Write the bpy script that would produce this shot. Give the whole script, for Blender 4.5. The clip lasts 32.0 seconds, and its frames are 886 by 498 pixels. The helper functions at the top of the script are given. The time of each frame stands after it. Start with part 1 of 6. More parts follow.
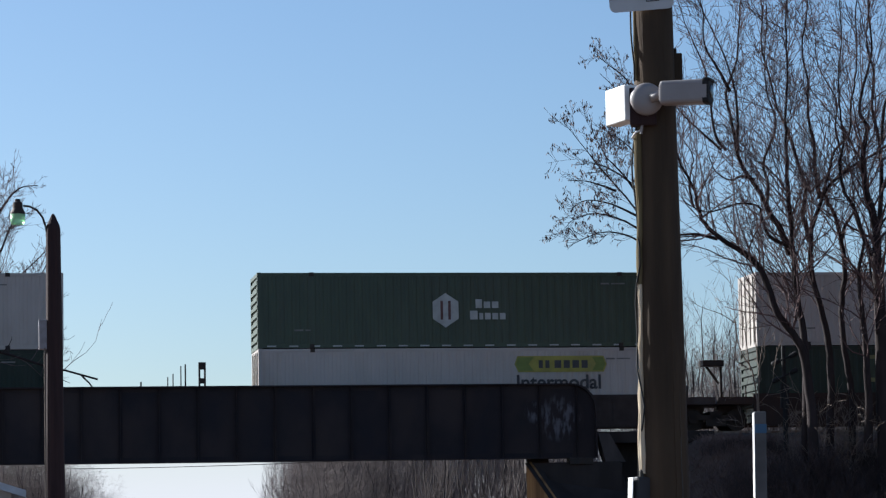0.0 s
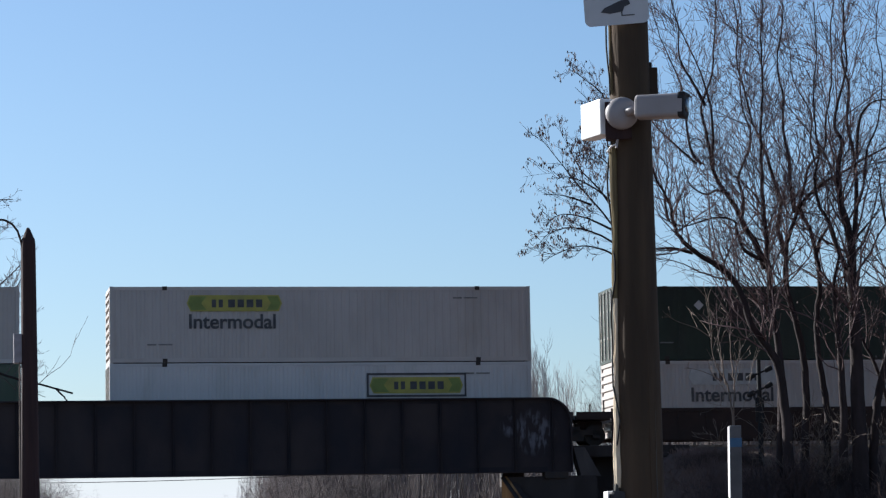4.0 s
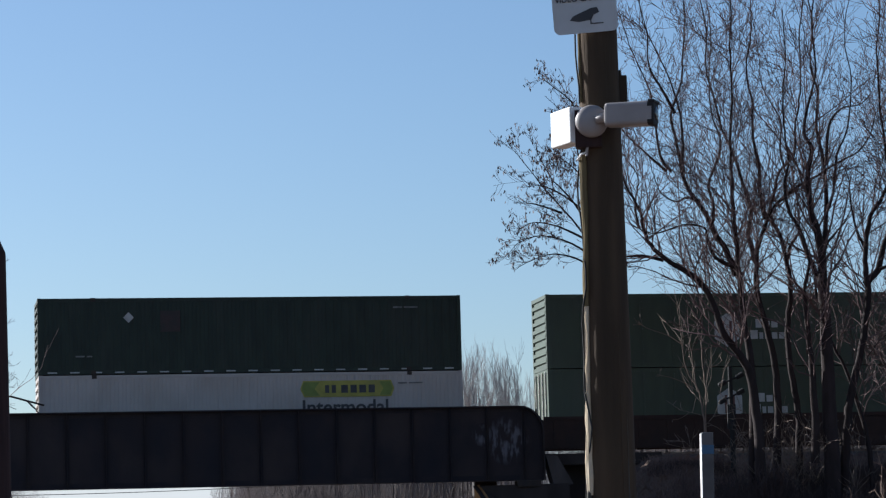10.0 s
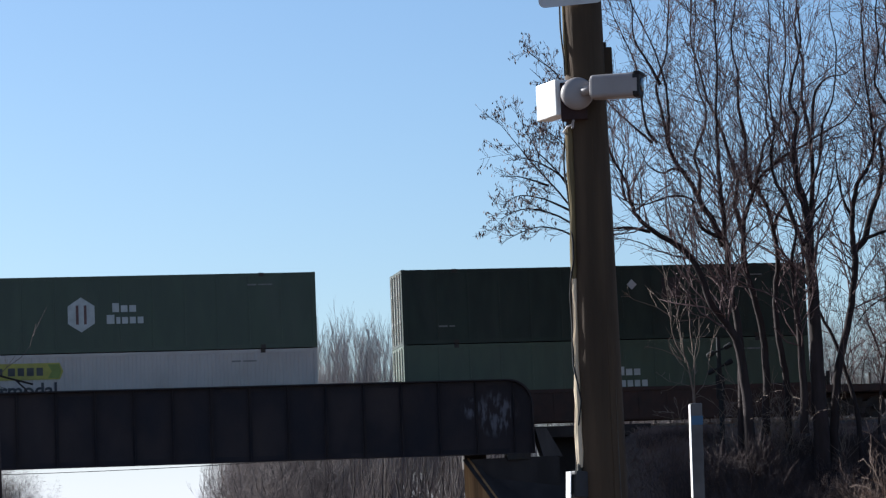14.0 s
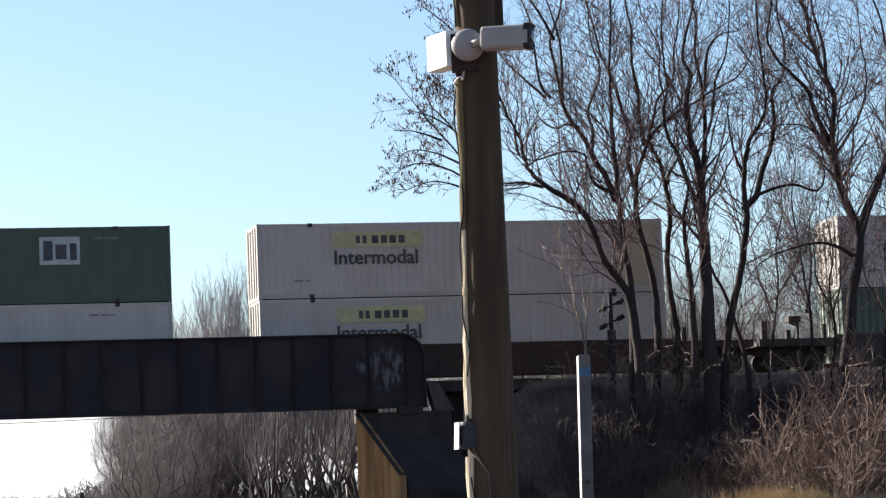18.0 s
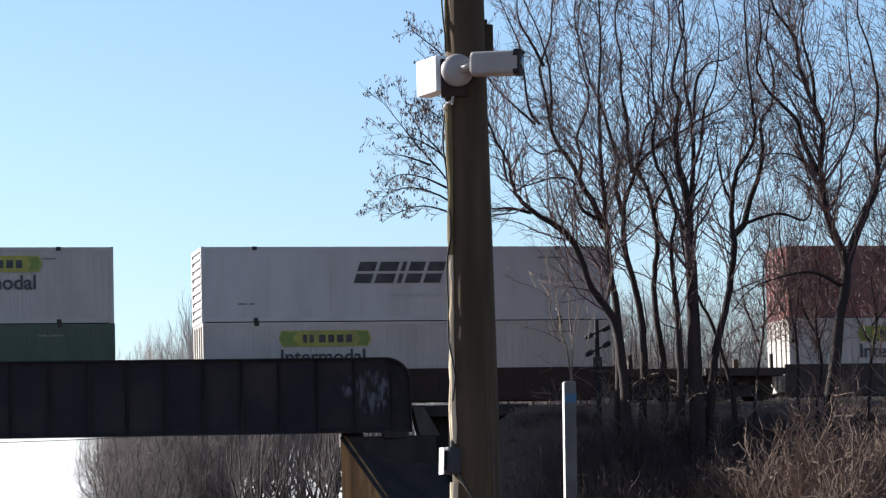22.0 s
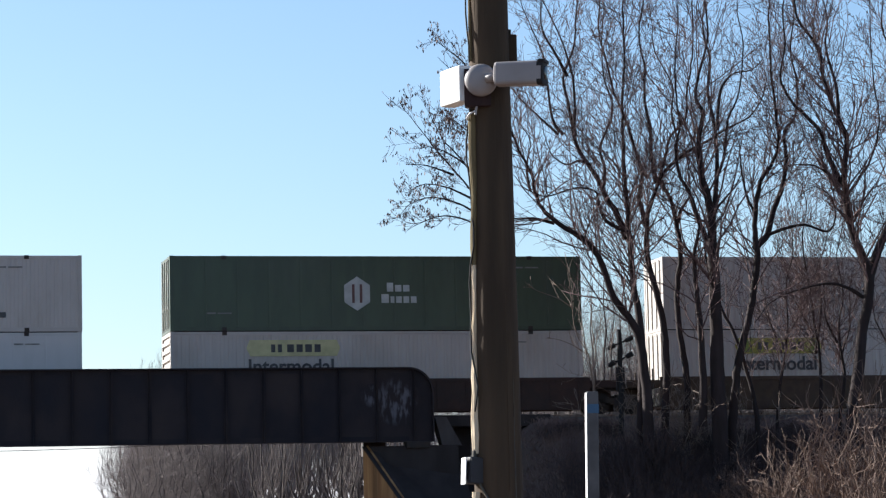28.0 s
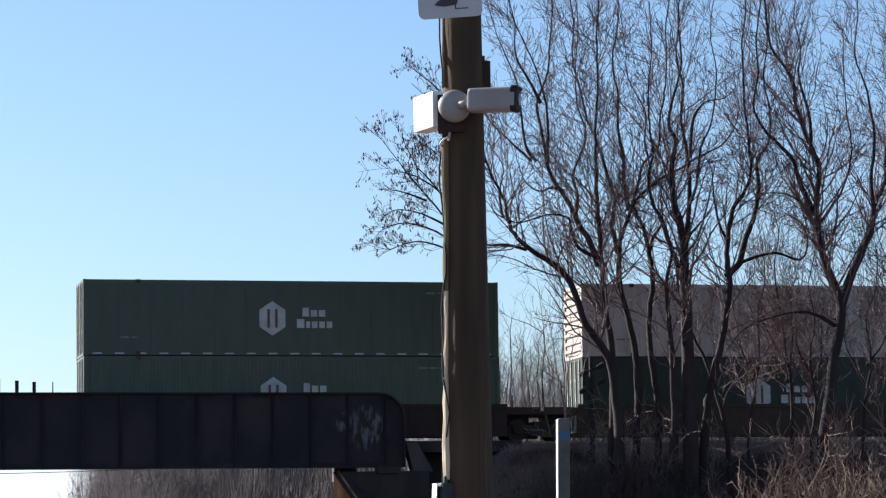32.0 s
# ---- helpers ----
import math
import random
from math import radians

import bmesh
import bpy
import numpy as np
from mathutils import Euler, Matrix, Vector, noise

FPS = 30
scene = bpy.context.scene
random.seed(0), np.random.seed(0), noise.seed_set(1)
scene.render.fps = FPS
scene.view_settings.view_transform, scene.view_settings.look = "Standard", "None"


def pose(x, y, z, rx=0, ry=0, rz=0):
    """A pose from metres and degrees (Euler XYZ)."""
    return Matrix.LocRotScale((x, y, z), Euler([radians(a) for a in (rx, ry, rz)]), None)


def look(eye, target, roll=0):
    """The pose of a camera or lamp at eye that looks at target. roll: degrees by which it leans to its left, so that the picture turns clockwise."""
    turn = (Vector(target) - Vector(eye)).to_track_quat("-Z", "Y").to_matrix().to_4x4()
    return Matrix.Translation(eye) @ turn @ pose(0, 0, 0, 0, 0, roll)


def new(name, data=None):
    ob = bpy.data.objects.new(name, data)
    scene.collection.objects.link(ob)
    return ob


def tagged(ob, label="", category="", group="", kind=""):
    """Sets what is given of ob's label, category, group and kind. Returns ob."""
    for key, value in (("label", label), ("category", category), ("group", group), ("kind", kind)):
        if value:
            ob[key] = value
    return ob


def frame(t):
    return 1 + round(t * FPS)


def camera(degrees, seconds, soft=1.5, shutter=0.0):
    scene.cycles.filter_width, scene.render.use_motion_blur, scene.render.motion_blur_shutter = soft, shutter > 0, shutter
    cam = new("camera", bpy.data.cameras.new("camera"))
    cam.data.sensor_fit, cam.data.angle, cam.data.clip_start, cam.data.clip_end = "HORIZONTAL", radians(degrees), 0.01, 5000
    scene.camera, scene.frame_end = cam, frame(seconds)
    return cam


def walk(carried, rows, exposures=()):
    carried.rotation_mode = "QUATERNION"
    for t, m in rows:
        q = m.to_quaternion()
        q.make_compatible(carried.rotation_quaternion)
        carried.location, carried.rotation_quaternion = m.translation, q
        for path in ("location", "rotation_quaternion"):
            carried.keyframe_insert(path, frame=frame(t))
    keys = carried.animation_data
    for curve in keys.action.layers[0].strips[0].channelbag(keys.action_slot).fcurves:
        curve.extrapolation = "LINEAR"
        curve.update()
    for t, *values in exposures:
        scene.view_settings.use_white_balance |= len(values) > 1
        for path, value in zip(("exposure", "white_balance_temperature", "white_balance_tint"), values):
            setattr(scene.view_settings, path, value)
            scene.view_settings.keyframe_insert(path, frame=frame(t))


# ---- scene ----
# ---- camera: hand-held on one spot, it only turns and sways by two centimetres ----
EYE = (0.0, 0.0, 1.6)
cam = camera(17.15, 32.0, soft=1.3)
# seconds, yaw, pitch, roll
ROWS = [
    (0.0, -9.346, 6.395, 1.047), (0.5, -9.454, 6.383, 1.334), (1.0, -9.5, 6.287, 1.535), (1.5, -9.434, 6.193, 1.732),
    (2.0, -9.349, 6.079, 2.071), (2.5, -9.289, 6.075, 2.155), (3.0, -9.321, 6.138, 2.128), (3.5, -9.61, 6.31, 1.555),
    (4.0, -9.824, 6.658, 1.077), (4.5, -10.015, 6.855, 1.116), (6.5, -10.34, 6.974, 1.788), (7.0, -10.393, 6.87, 1.808),
    (7.5, -10.475, 6.857, 1.919), (8.0, -10.568, 6.882, 1.839), (8.5, -10.653, 6.91, 0.756), (9.0, -10.614, 6.965, 0.73),
    (9.5, -10.525, 6.957, 1.162), (10.0, -10.34, 6.823, 1.559), (10.5, -10.182, 6.664, 2.061), (11.0, -10.174, 6.516, 2.01),
    (11.5, -10.101, 6.351, 2.32), (12.0, -10.075, 6.341, 2.071), (12.5, -10.061, 6.444, 1.775), (13.0, -10.131, 6.434, 1.856),
    (13.5, -10.251, 6.379, 2.067), (14.0, -10.512, 6.312, 2.26), (14.5, -11.272, 6.673, 2.037), (15.0, -12.192, 7.1, 2.042),
    (15.5, -12.309, 5.955, 2.068), (17.5, -12.5, 5.125, 2.2), (18.0, -12.611, 5.348, 2.166), (18.5, -12.695, 5.572, 2.246),
    (19.0, -12.777, 5.789, 2.235), (19.5, -12.837, 5.93, 2.116), (20.0, -12.918, 5.999, 1.76), (20.5, -13.004, 6.057, 1.51),
    (21.0, -12.992, 6.059, 1.61), (21.5, -12.947, 5.916, 1.276), (22.0, -12.929, 5.821, 1.467), (22.5, -12.939, 5.795, 1.613),
    (23.0, -12.982, 5.785, 1.574), (23.5, -13.081, 5.776, 1.503), (24.0, -13.128, 5.811, 1.589), (24.5, -13.181, 5.819, 1.78),
    (25.0, -13.19, 5.845, 1.781), (25.5, -13.135, 5.86, 1.804), (27.5, -12.615, 6.009, 0.974), (28.0, -12.507, 6.023, 1.201),
    (28.5, -12.634, 6.014, 1.462), (29.0, -12.635, 5.995, 1.461), (29.5, -12.714, 5.932, 0.778), (30.0, -12.854, 6.017, 0.44),
    (30.5, -13.068, 6.206, 0.622), (31.0, -13.171, 6.386, 0.805), (31.5, -13.241, 6.474, 0.881), (32.0, -13.085, 6.515, 0.863),
]
EXPOSURES = [(0.0, 1.04, 5400, 10), (1.5, 1.14, 5400, 10), (4.5, 1.14, 5400, 10), (7.0, 1.03, 5400, 10), (9.5, 0.95, 5400, 10), (11.0, 1.1, 5400, 10), (12.0, 1.13, 5400, 10), (13.0, 1.11, 5400, 10), (14.0, 1.22, 5400, 10), (15.5, 1.1, 5400, 10), (17.5, 1.7, 5850, 10), (20.0, 1.56, 5700, 10), (28.5, 1.55, 5650, 10), (30.0, 1.48, 5550, 10), (32.0, 1.46, 5500, 10)]
sway = [0.009 - 0.018 * min(1.0, max(0.0, (t - 15.5) / 2.0)) for t, yaw, pitch, roll in ROWS]
walk(cam, [(r[0], pose(EYE[0] - w, EYE[1], EYE[2] + w, 90 + r[2], r[3], r[1])) for r, w in zip(ROWS, sway)], EXPOSURES)

# ---- light: a low winter sun from the left, beyond the railway ----
SUN_YAW, SUN_EL = 47.0, 24.5
world = bpy.data.worlds.new("sky")
scene.world = world
world.use_nodes = True
wn = world.node_tree.nodes
sky = wn.new("ShaderNodeTexSky")
sky.sky_type = "NISHITA"
sky.sun_disc = False
sky.sun_elevation = radians(SUN_EL)
sky.sun_rotation = radians(-SUN_YAW)
sky.air_density, sky.dust_density, sky.ozone_density = 1.0, 0.75, 1.8
wn["Background"].inputs["Strength"].default_value = 0.052
# pale haze all round the horizon
wco, wsep, wfade, wmix = wn.new("ShaderNodeTexCoord"), wn.new("ShaderNodeSeparateXYZ"), wn.new("ShaderNodeMapRange"), wn.new("ShaderNodeMix")
wfade.interpolation_type = "SMOOTHSTEP"
wfade.inputs["From Min"].default_value, wfade.inputs["From Max"].default_value = 0.02, 0.07
wfade.inputs["To Min"].default_value, wfade.inputs["To Max"].default_value = 1.0, 0.0
wmix.data_type = "RGBA"
wmix.inputs["B"].default_value = (8.6, 8.05, 7.35, 1)
world.node_tree.links.new(wco.outputs["Generated"], wsep.inputs[0])
world.node_tree.links.new(wsep.outputs["Z"], wfade.inputs["Value"])
world.node_tree.links.new(wfade.outputs[0], wmix.inputs["Factor"])
world.node_tree.links.new(sky.outputs[0], wmix.inputs["A"])
world.node_tree.links.new(wmix.outputs["Result"], wn["Background"].inputs["Color"])
sun = new("sun", bpy.data.lights.new("sun", "SUN"))
sun.data.energy, sun.data.angle, sun.data.color = 5.0, radians(0.5), (1.0, 0.9, 0.75)
_s = (-math.sin(radians(SUN_YAW)) * math.cos(radians(SUN_EL)), math.cos(radians(SUN_YAW)) * math.cos(radians(SUN_EL)), math.sin(radians(SUN_EL)))
sun.matrix_world = look((0, 0, 60), (-_s[0], -_s[1], 60 - _s[2]))


# ---- materials ----
def mat(name, color, color2=None, scale=6.0, rough=0.7, metal=0.0, bump=0.0, bump_scale=40.0, streak=1.0, vary=0.0, dirt=0.0, dirt_color=(0.05, 0.04, 0.03), dirt_scale=1.2):
    """A surface with variation at two scales, stains and fine relief. streak stretches the pattern upwards."""
    m = bpy.data.materials.new(name)
    m.use_nodes = True
    nt = m.node_tree
    bsdf = nt.nodes["Principled BSDF"]
    bsdf.inputs["Roughness"].default_value, bsdf.inputs["Metallic"].default_value = rough, metal
    bsdf.inputs["Specular IOR Level"].default_value = 0.5 if rough < 0.5 else 0.22
    co = nt.nodes.new("ShaderNodeTexCoord")
    mp = nt.nodes.new("ShaderNodeMapping")
    mp.inputs["Scale"].default_value = (1, 1, 1.0 / streak)
    info = nt.nodes.new("ShaderNodeObjectInfo")
    add = nt.nodes.new("ShaderNodeVectorMath")
    add.operation = "ADD"
    mul = nt.nodes.new("ShaderNodeMath")
    mul.operation = "MULTIPLY"
    mul.inputs[1].default_value = 37.0
    L = nt.links.new
    L(info.outputs["Random"], mul.inputs[0])
    L(co.outputs["Object"], add.inputs[0])
    L(mul.outputs[0], add.inputs[1])
    L(add.outputs[0], mp.inputs["Vector"])
    n1 = nt.nodes.new("ShaderNodeTexNoise")
    n1.inputs["Scale"].default_value, n1.inputs["Detail"].default_value = scale, 6.0
    L(mp.outputs[0], n1.inputs["Vector"])
    mix = nt.nodes.new("ShaderNodeMix")
    mix.data_type = "RGBA"
    c2 = color2 or tuple(c * 0.75 for c in color)
    mix.inputs["A"].default_value, mix.inputs["B"].default_value = (*color, 1), (*c2, 1)
    ramp = nt.nodes.new("ShaderNodeMapRange")
    ramp.inputs["From Min"].default_value, ramp.inputs["From Max"].default_value = 0.35, 0.65
    L(n1.outputs["Fac"], ramp.inputs["Value"])
    L(ramp.outputs[0], mix.inputs["Factor"])
    out = mix.outputs["Result"]
    if dirt > 0:
        n2 = nt.nodes.new("ShaderNodeTexNoise")
        n2.inputs["Scale"].default_value, n2.inputs["Detail"].default_value = dirt_scale, 8.0
        L(mp.outputs[0], n2.inputs["Vector"])
        r2 = nt.nodes.new("ShaderNodeMapRange")
        r2.inputs["From Min"].default_value, r2.inputs["From Max"].default_value, r2.inputs["To Max"].default_value = 0.5, 0.75, dirt
        L(n2.outputs["Fac"], r2.inputs["Value"])
        mx = nt.nodes.new("ShaderNodeMix")
        mx.data_type = "RGBA"
        mx.inputs["B"].default_value = (*dirt_color, 1)
        L(out, mx.inputs["A"])
        L(r2.outputs[0], mx.inputs["Factor"])
        out = mx.outputs["Result"]
    if vary > 0:
        hs = nt.nodes.new("ShaderNodeHueSaturation")
        r3 = nt.nodes.new("ShaderNodeMapRange")
        r3.inputs["To Min"].default_value, r3.inputs["To Max"].default_value = 1 - vary, 1 + vary
        L(info.outputs["Random"], r3.inputs["Value"])
        L(r3.outputs[0], hs.inputs["Value"])
        L(out, hs.inputs["Color"])
        out = hs.outputs["Color"]
    L(out, bsdf.inputs["Base Color"])
    if bump > 0:
        n3 = nt.nodes.new("ShaderNodeTexNoise")
        n3.inputs["Scale"].default_value, n3.inputs["Detail"].default_value = bump_scale, 5.0
        L(mp.outputs[0], n3.inputs["Vector"])
        bp = nt.nodes.new("ShaderNodeBump")
        bp.inputs["Strength"].default_value, bp.inputs["Distance"].default_value = bump, 0.02
        L(n3.outputs["Fac"], bp.inputs["Height"])
        L(bp.outputs[0], bsdf.inputs["Normal"])
    return m


WHITE_PAINT = mat("white_paint", (0.44, 0.394, 0.36), (0.402, 0.36, 0.326), 1.1, 0.5, dirt=0.4, dirt_color=(0.3, 0.25, 0.2), dirt_scale=0.8, streak=2, vary=0.08)
BRIGHT_PAINT = mat("bright_white_paint", (0.45, 0.428, 0.415), (0.414, 0.395, 0.383), 1.2, 0.45, dirt=0.3, dirt_color=(0.3, 0.27, 0.22), streak=4, vary=0.05)
CREAM_PAINT = mat("cream_paint", (0.43, 0.38, 0.33), (0.36, 0.315, 0.265), 1.2, 0.5, dirt=0.5, dirt_color=(0.22, 0.15, 0.1), streak=4, vary=0.08)
GREEN_PAINT = mat("green_paint", (0.034, 0.055, 0.027), (0.025, 0.041, 0.021), 2.5, 0.45, dirt=0.35, dirt_color=(0.06, 0.07, 0.05), streak=4, vary=0.15)
LIGHT_GREEN_PAINT = mat("light_green_paint", (0.036, 0.07, 0.014), (0.03, 0.055, 0.014), 2.5, 0.45, dirt=0.35, dirt_color=(0.06, 0.07, 0.05), streak=4, vary=0.1)
DARK_GREEN_PAINT = mat("dark_green_paint", (0.026, 0.037, 0.026), (0.02, 0.027, 0.02), 2.5, 0.5, dirt=0.4, dirt_color=(0.05, 0.05, 0.04), streak=4, vary=0.12)
RED_PAINT = mat("red_paint", (0.2, 0.034, 0.023), (0.15, 0.026, 0.018), 2.5, 0.45, dirt=0.35, dirt_color=(0.1, 0.05, 0.04), streak=4, vary=0.1)
ORANGE_PAINT = mat("orange_red_paint", (0.22, 0.03, 0.018), (0.17, 0.024, 0.015), 2.5, 0.45, dirt=0.3, dirt_color=(0.12, 0.06, 0.04), streak=4)
BLUE_PAINT = mat("blue_paint", (0.03, 0.06, 0.22), (0.025, 0.05, 0.16), 2.5, 0.45, dirt=0.35, dirt_color=(0.05, 0.05, 0.06), streak=4)
TAN_PAINT = mat("tan_paint", (0.42, 0.3, 0.2), (0.34, 0.23, 0.15), 2.0, 0.55, dirt=0.45, dirt_color=(0.16, 0.1, 0.06), streak=4)
YELLOW = mat("yellow_plate", (0.37, 0.33, 0.07), (0.29, 0.265, 0.06), 3.0, 0.5, dirt=0.6, dirt_color=(0.2, 0.19, 0.08))
DULL_YELLOW = mat("grimy_yellow_plate", (0.2, 0.19, 0.08), (0.14, 0.135, 0.06), 3.0, 0.55, dirt=0.6, dirt_color=(0.08, 0.08, 0.05))
FADED_YELLOW = mat("faded_yellow_plate", (0.5, 0.46, 0.25), (0.4, 0.37, 0.2), 3.0, 0.55, dirt=0.4, dirt_color=(0.3, 0.28, 0.2))
GREY_PLATE = mat("grey_plate", (0.45, 0.44, 0.42), (0.36, 0.35, 0.33), 3.0, 0.55)
MARK_GREY = mat("worn_marking", (0.2, 0.19, 0.175), (0.13, 0.125, 0.12), 6.0, 0.6)
OLIVE = mat("olive_wedge", (0.2, 0.24, 0.06), (0.16, 0.19, 0.05), 3.0, 0.55)
LOGO_WHITE = mat("logo_white", (0.45, 0.46, 0.44), (0.35, 0.36, 0.34), 3.0, 0.5, dirt=0.25, dirt_color=(0.3, 0.3, 0.28))
LOGO_DARK = mat("logo_dark", (0.045, 0.045, 0.05), (0.075, 0.073, 0.072), 3.0, 0.5)
LOGO_RED = mat("logo_dull_red", (0.13, 0.065, 0.06), (0.09, 0.05, 0.045), 3.0, 0.5)
FADED_MARK = mat("faded_dark_red", (0.05, 0.032, 0.03), (0.035, 0.03, 0.027), 3.0, 0.55)
FADED_PANEL = mat("weathered_panel", (0.4, 0.33, 0.2), (0.36, 0.33, 0.29), 1.2, 0.6, dirt=0.8, dirt_color=(0.2, 0.15, 0.09), streak=3)
NAVY = mat("navy_panel", (0.012, 0.022, 0.06), (0.016, 0.03, 0.075), 3.0, 0.45)
SKYBLUE = mat("pale_blue_lettering", (0.2, 0.33, 0.5), (0.17, 0.28, 0.43), 3.0, 0.5)
STEEL_DARK = mat("dark_steel", (0.035, 0.03, 0.028), (0.05, 0.036, 0.028), 4.0, 0.65, 0.3, bump=0.2)
CAR_RUST = mat("rust_brown_car_paint", (0.05, 0.028, 0.022), (0.038, 0.024, 0.02), 3.0, 0.7, dirt=0.5, dirt_color=(0.03, 0.025, 0.022), vary=0.25)
CAR_GREY = mat("dusty_car_paint", (0.048, 0.034, 0.03), (0.065, 0.048, 0.043), 3.0, 0.7, dirt=0.5, dirt_color=(0.03, 0.025, 0.022), vary=0.2)
CAR_YELLOW = mat("grimy_ochre_car_paint", (0.066, 0.043, 0.028), (0.05, 0.033, 0.024), 3.0, 0.7, dirt=0.7, dirt_color=(0.04, 0.03, 0.02), vary=0.2)
ROD = mat("galvanised_rod", (0.5, 0.49, 0.46), (0.4, 0.36, 0.3), 8.0, 0.5, 0.3)
GIRDER = mat("blackened_girder_paint", (0.016, 0.014, 0.019), (0.028, 0.021, 0.022), 0.7, 0.75, 0.0, bump=0.3, bump_scale=9, dirt=0.8, dirt_color=(0.045, 0.033, 0.031), dirt_scale=0.5, streak=1.5)
CONCRETE = mat("stained_concrete", (0.42, 0.24, 0.1), (0.22, 0.11, 0.045), 2.6, 0.9, bump=0.6, bump_scale=6, dirt=0.8, dirt_color=(0.06, 0.035, 0.018), dirt_scale=1.6, streak=8)
ASH_CONCRETE = mat("ashen_concrete", (0.08, 0.067, 0.062), (0.055, 0.047, 0.044), 1.5, 0.9, bump=0.5, bump_scale=6, dirt=0.6, dirt_color=(0.05, 0.042, 0.04), dirt_scale=0.9, streak=3)
# near-black copy of the concrete: grime and the pier's shade in one colour
DARK_CONCRETE = mat("dark_concrete", (0.05, 0.04, 0.037), (0.032, 0.026, 0.024), 1.2, 0.9, bump=0.5, bump_scale=6, dirt=0.6, dirt_color=(0.03, 0.025, 0.022), dirt_scale=0.7, streak=3)
POLE_WOOD = mat("weathered_pole_wood", (0.074, 0.05, 0.03), (0.048, 0.033, 0.021), 14.0, 0.88, bump=0.35, bump_scale=45, streak=9, dirt=0.75, dirt_color=(0.036, 0.028, 0.018), dirt_scale=5)
BARE_WOOD = mat("pale_bare_wood", (0.72, 0.6, 0.42), (0.5, 0.39, 0.25), 20.0, 0.8, bump=0.4, bump_scale=50, streak=10, dirt=0.35, dirt_color=(0.2, 0.14, 0.08), dirt_scale=6)
OLD_WOOD = mat("olive_weathered_wood", (0.2, 0.155, 0.075), (0.12, 0.09, 0.045), 20.0, 0.85, bump=0.4, bump_scale=50, streak=10)
LAMP_POLE_WOOD = mat("creosoted_pole_wood", (0.045, 0.025, 0.023), (0.03, 0.018, 0.018), 16.0, 0.85, bump=0.5, bump_scale=40, streak=18)
# the camera's white, lowered in colour to how it looks in shade
SHADED_PLASTIC = mat("shaded_white_plastic", (0.29, 0.262, 0.25), (0.25, 0.225, 0.213), 8.0, 0.45, dirt=0.3, dirt_color=(0.33, 0.29, 0.24), dirt_scale=10)
BLACK_GLASS = mat("dark_lens_glass", (0.01, 0.011, 0.014), (0.014, 0.015, 0.018), 6.0, 0.15)
# brighter copy of the camera's white, with the mount box's sunlight in it
MOUNT_WHITE = mat("sunlit_white", (0.76, 0.75, 0.72), (0.68, 0.66, 0.62), 8.0, 0.45, dirt=0.2, dirt_color=(0.45, 0.4, 0.33), dirt_scale=9)
METER_GREY = mat("pale_grey_metal", (0.3, 0.28, 0.29), (0.24, 0.22, 0.22), 9.0, 0.6, bump=0.1)
GREY_BOX = mat("grey_painted_metal", (0.045, 0.044, 0.048), (0.036, 0.035, 0.037), 9.0, 0.6, bump=0.1)
SIGN_WHITE = mat("sign_face_white", (0.5, 0.5, 0.5), (0.45, 0.45, 0.44), 6.0, 0.45, dirt=0.2, dirt_color=(0.4, 0.38, 0.33), dirt_scale=8)
CABLE = mat("weathered_cable", (0.06, 0.055, 0.05), (0.1, 0.085, 0.06), 20.0, 0.7)
GALV = mat("galvanised_post", (0.1, 0.094, 0.092), (0.075, 0.07, 0.069), 14.0, 0.5, 0.1, dirt=0.3, dirt_color=(0.2, 0.19, 0.18), dirt_scale=6)
BLUE_BAND = mat("blue_band", (0.06, 0.12, 0.2), (0.05, 0.1, 0.17), 10.0, 0.5)
BRUSH_TWIG = mat("dark_brush_twigs", (0.075, 0.053, 0.049), (0.05, 0.036, 0.034), 3.0, 0.85, vary=0.1)
BARK = mat("grey_brown_bark", (0.034, 0.024, 0.023), (0.022, 0.016, 0.015), 5.0, 0.9, bump=0.5, bump_scale=20, streak=4, vary=0.1)
TWIG = mat("bare_twig_bark", (0.135, 0.088, 0.083), (0.088, 0.059, 0.057), 3.0, 0.85, vary=0.1)
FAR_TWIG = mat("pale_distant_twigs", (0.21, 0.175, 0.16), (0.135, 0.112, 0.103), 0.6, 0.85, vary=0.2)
# paler than the nearer woods: distance haze is mixed into this twig colour
HAZE_TINTED_TWIG = mat("haze_tinted_twigs", (0.34, 0.305, 0.29), (0.23, 0.2, 0.19), 0.6, 0.85, vary=0.15)
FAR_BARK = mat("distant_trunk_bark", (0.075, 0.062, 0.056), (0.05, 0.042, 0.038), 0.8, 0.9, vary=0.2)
RED_TWIG = mat("red_brown_twigs", (0.22, 0.155, 0.12), (0.12, 0.08, 0.06), 2.0, 0.8, vary=0.2)
PALE_TWIG = mat("pale_sapling_bark", (0.22, 0.17, 0.135), (0.15, 0.115, 0.09), 3.0, 0.8, vary=0.15)
DEAD_LEAF = mat("withered_leaves", (0.2, 0.155, 0.14), (0.14, 0.11, 0.1), 4.0, 0.8, vary=0.1)
LITTER = mat("dead_stalks", (0.2, 0.14, 0.12), (0.13, 0.09, 0.08), 0.8, 0.9)
TAN_GRASS = mat("tan_grass_clump", (0.5, 0.36, 0.2), (0.34, 0.24, 0.12), 0.7, 0.85)
GRASS = mat("dry_grass", (0.25, 0.19, 0.12), (0.16, 0.12, 0.07), 0.7, 0.85, vary=0.1)
EARTH = mat("leaf_littered_ground", (0.105, 0.072, 0.06), (0.14, 0.097, 0.075), 0.5, 0.95, bump=0.8, bump_scale=3, dirt=0.6, dirt_color=(0.035, 0.036, 0.02), dirt_scale=0.15)
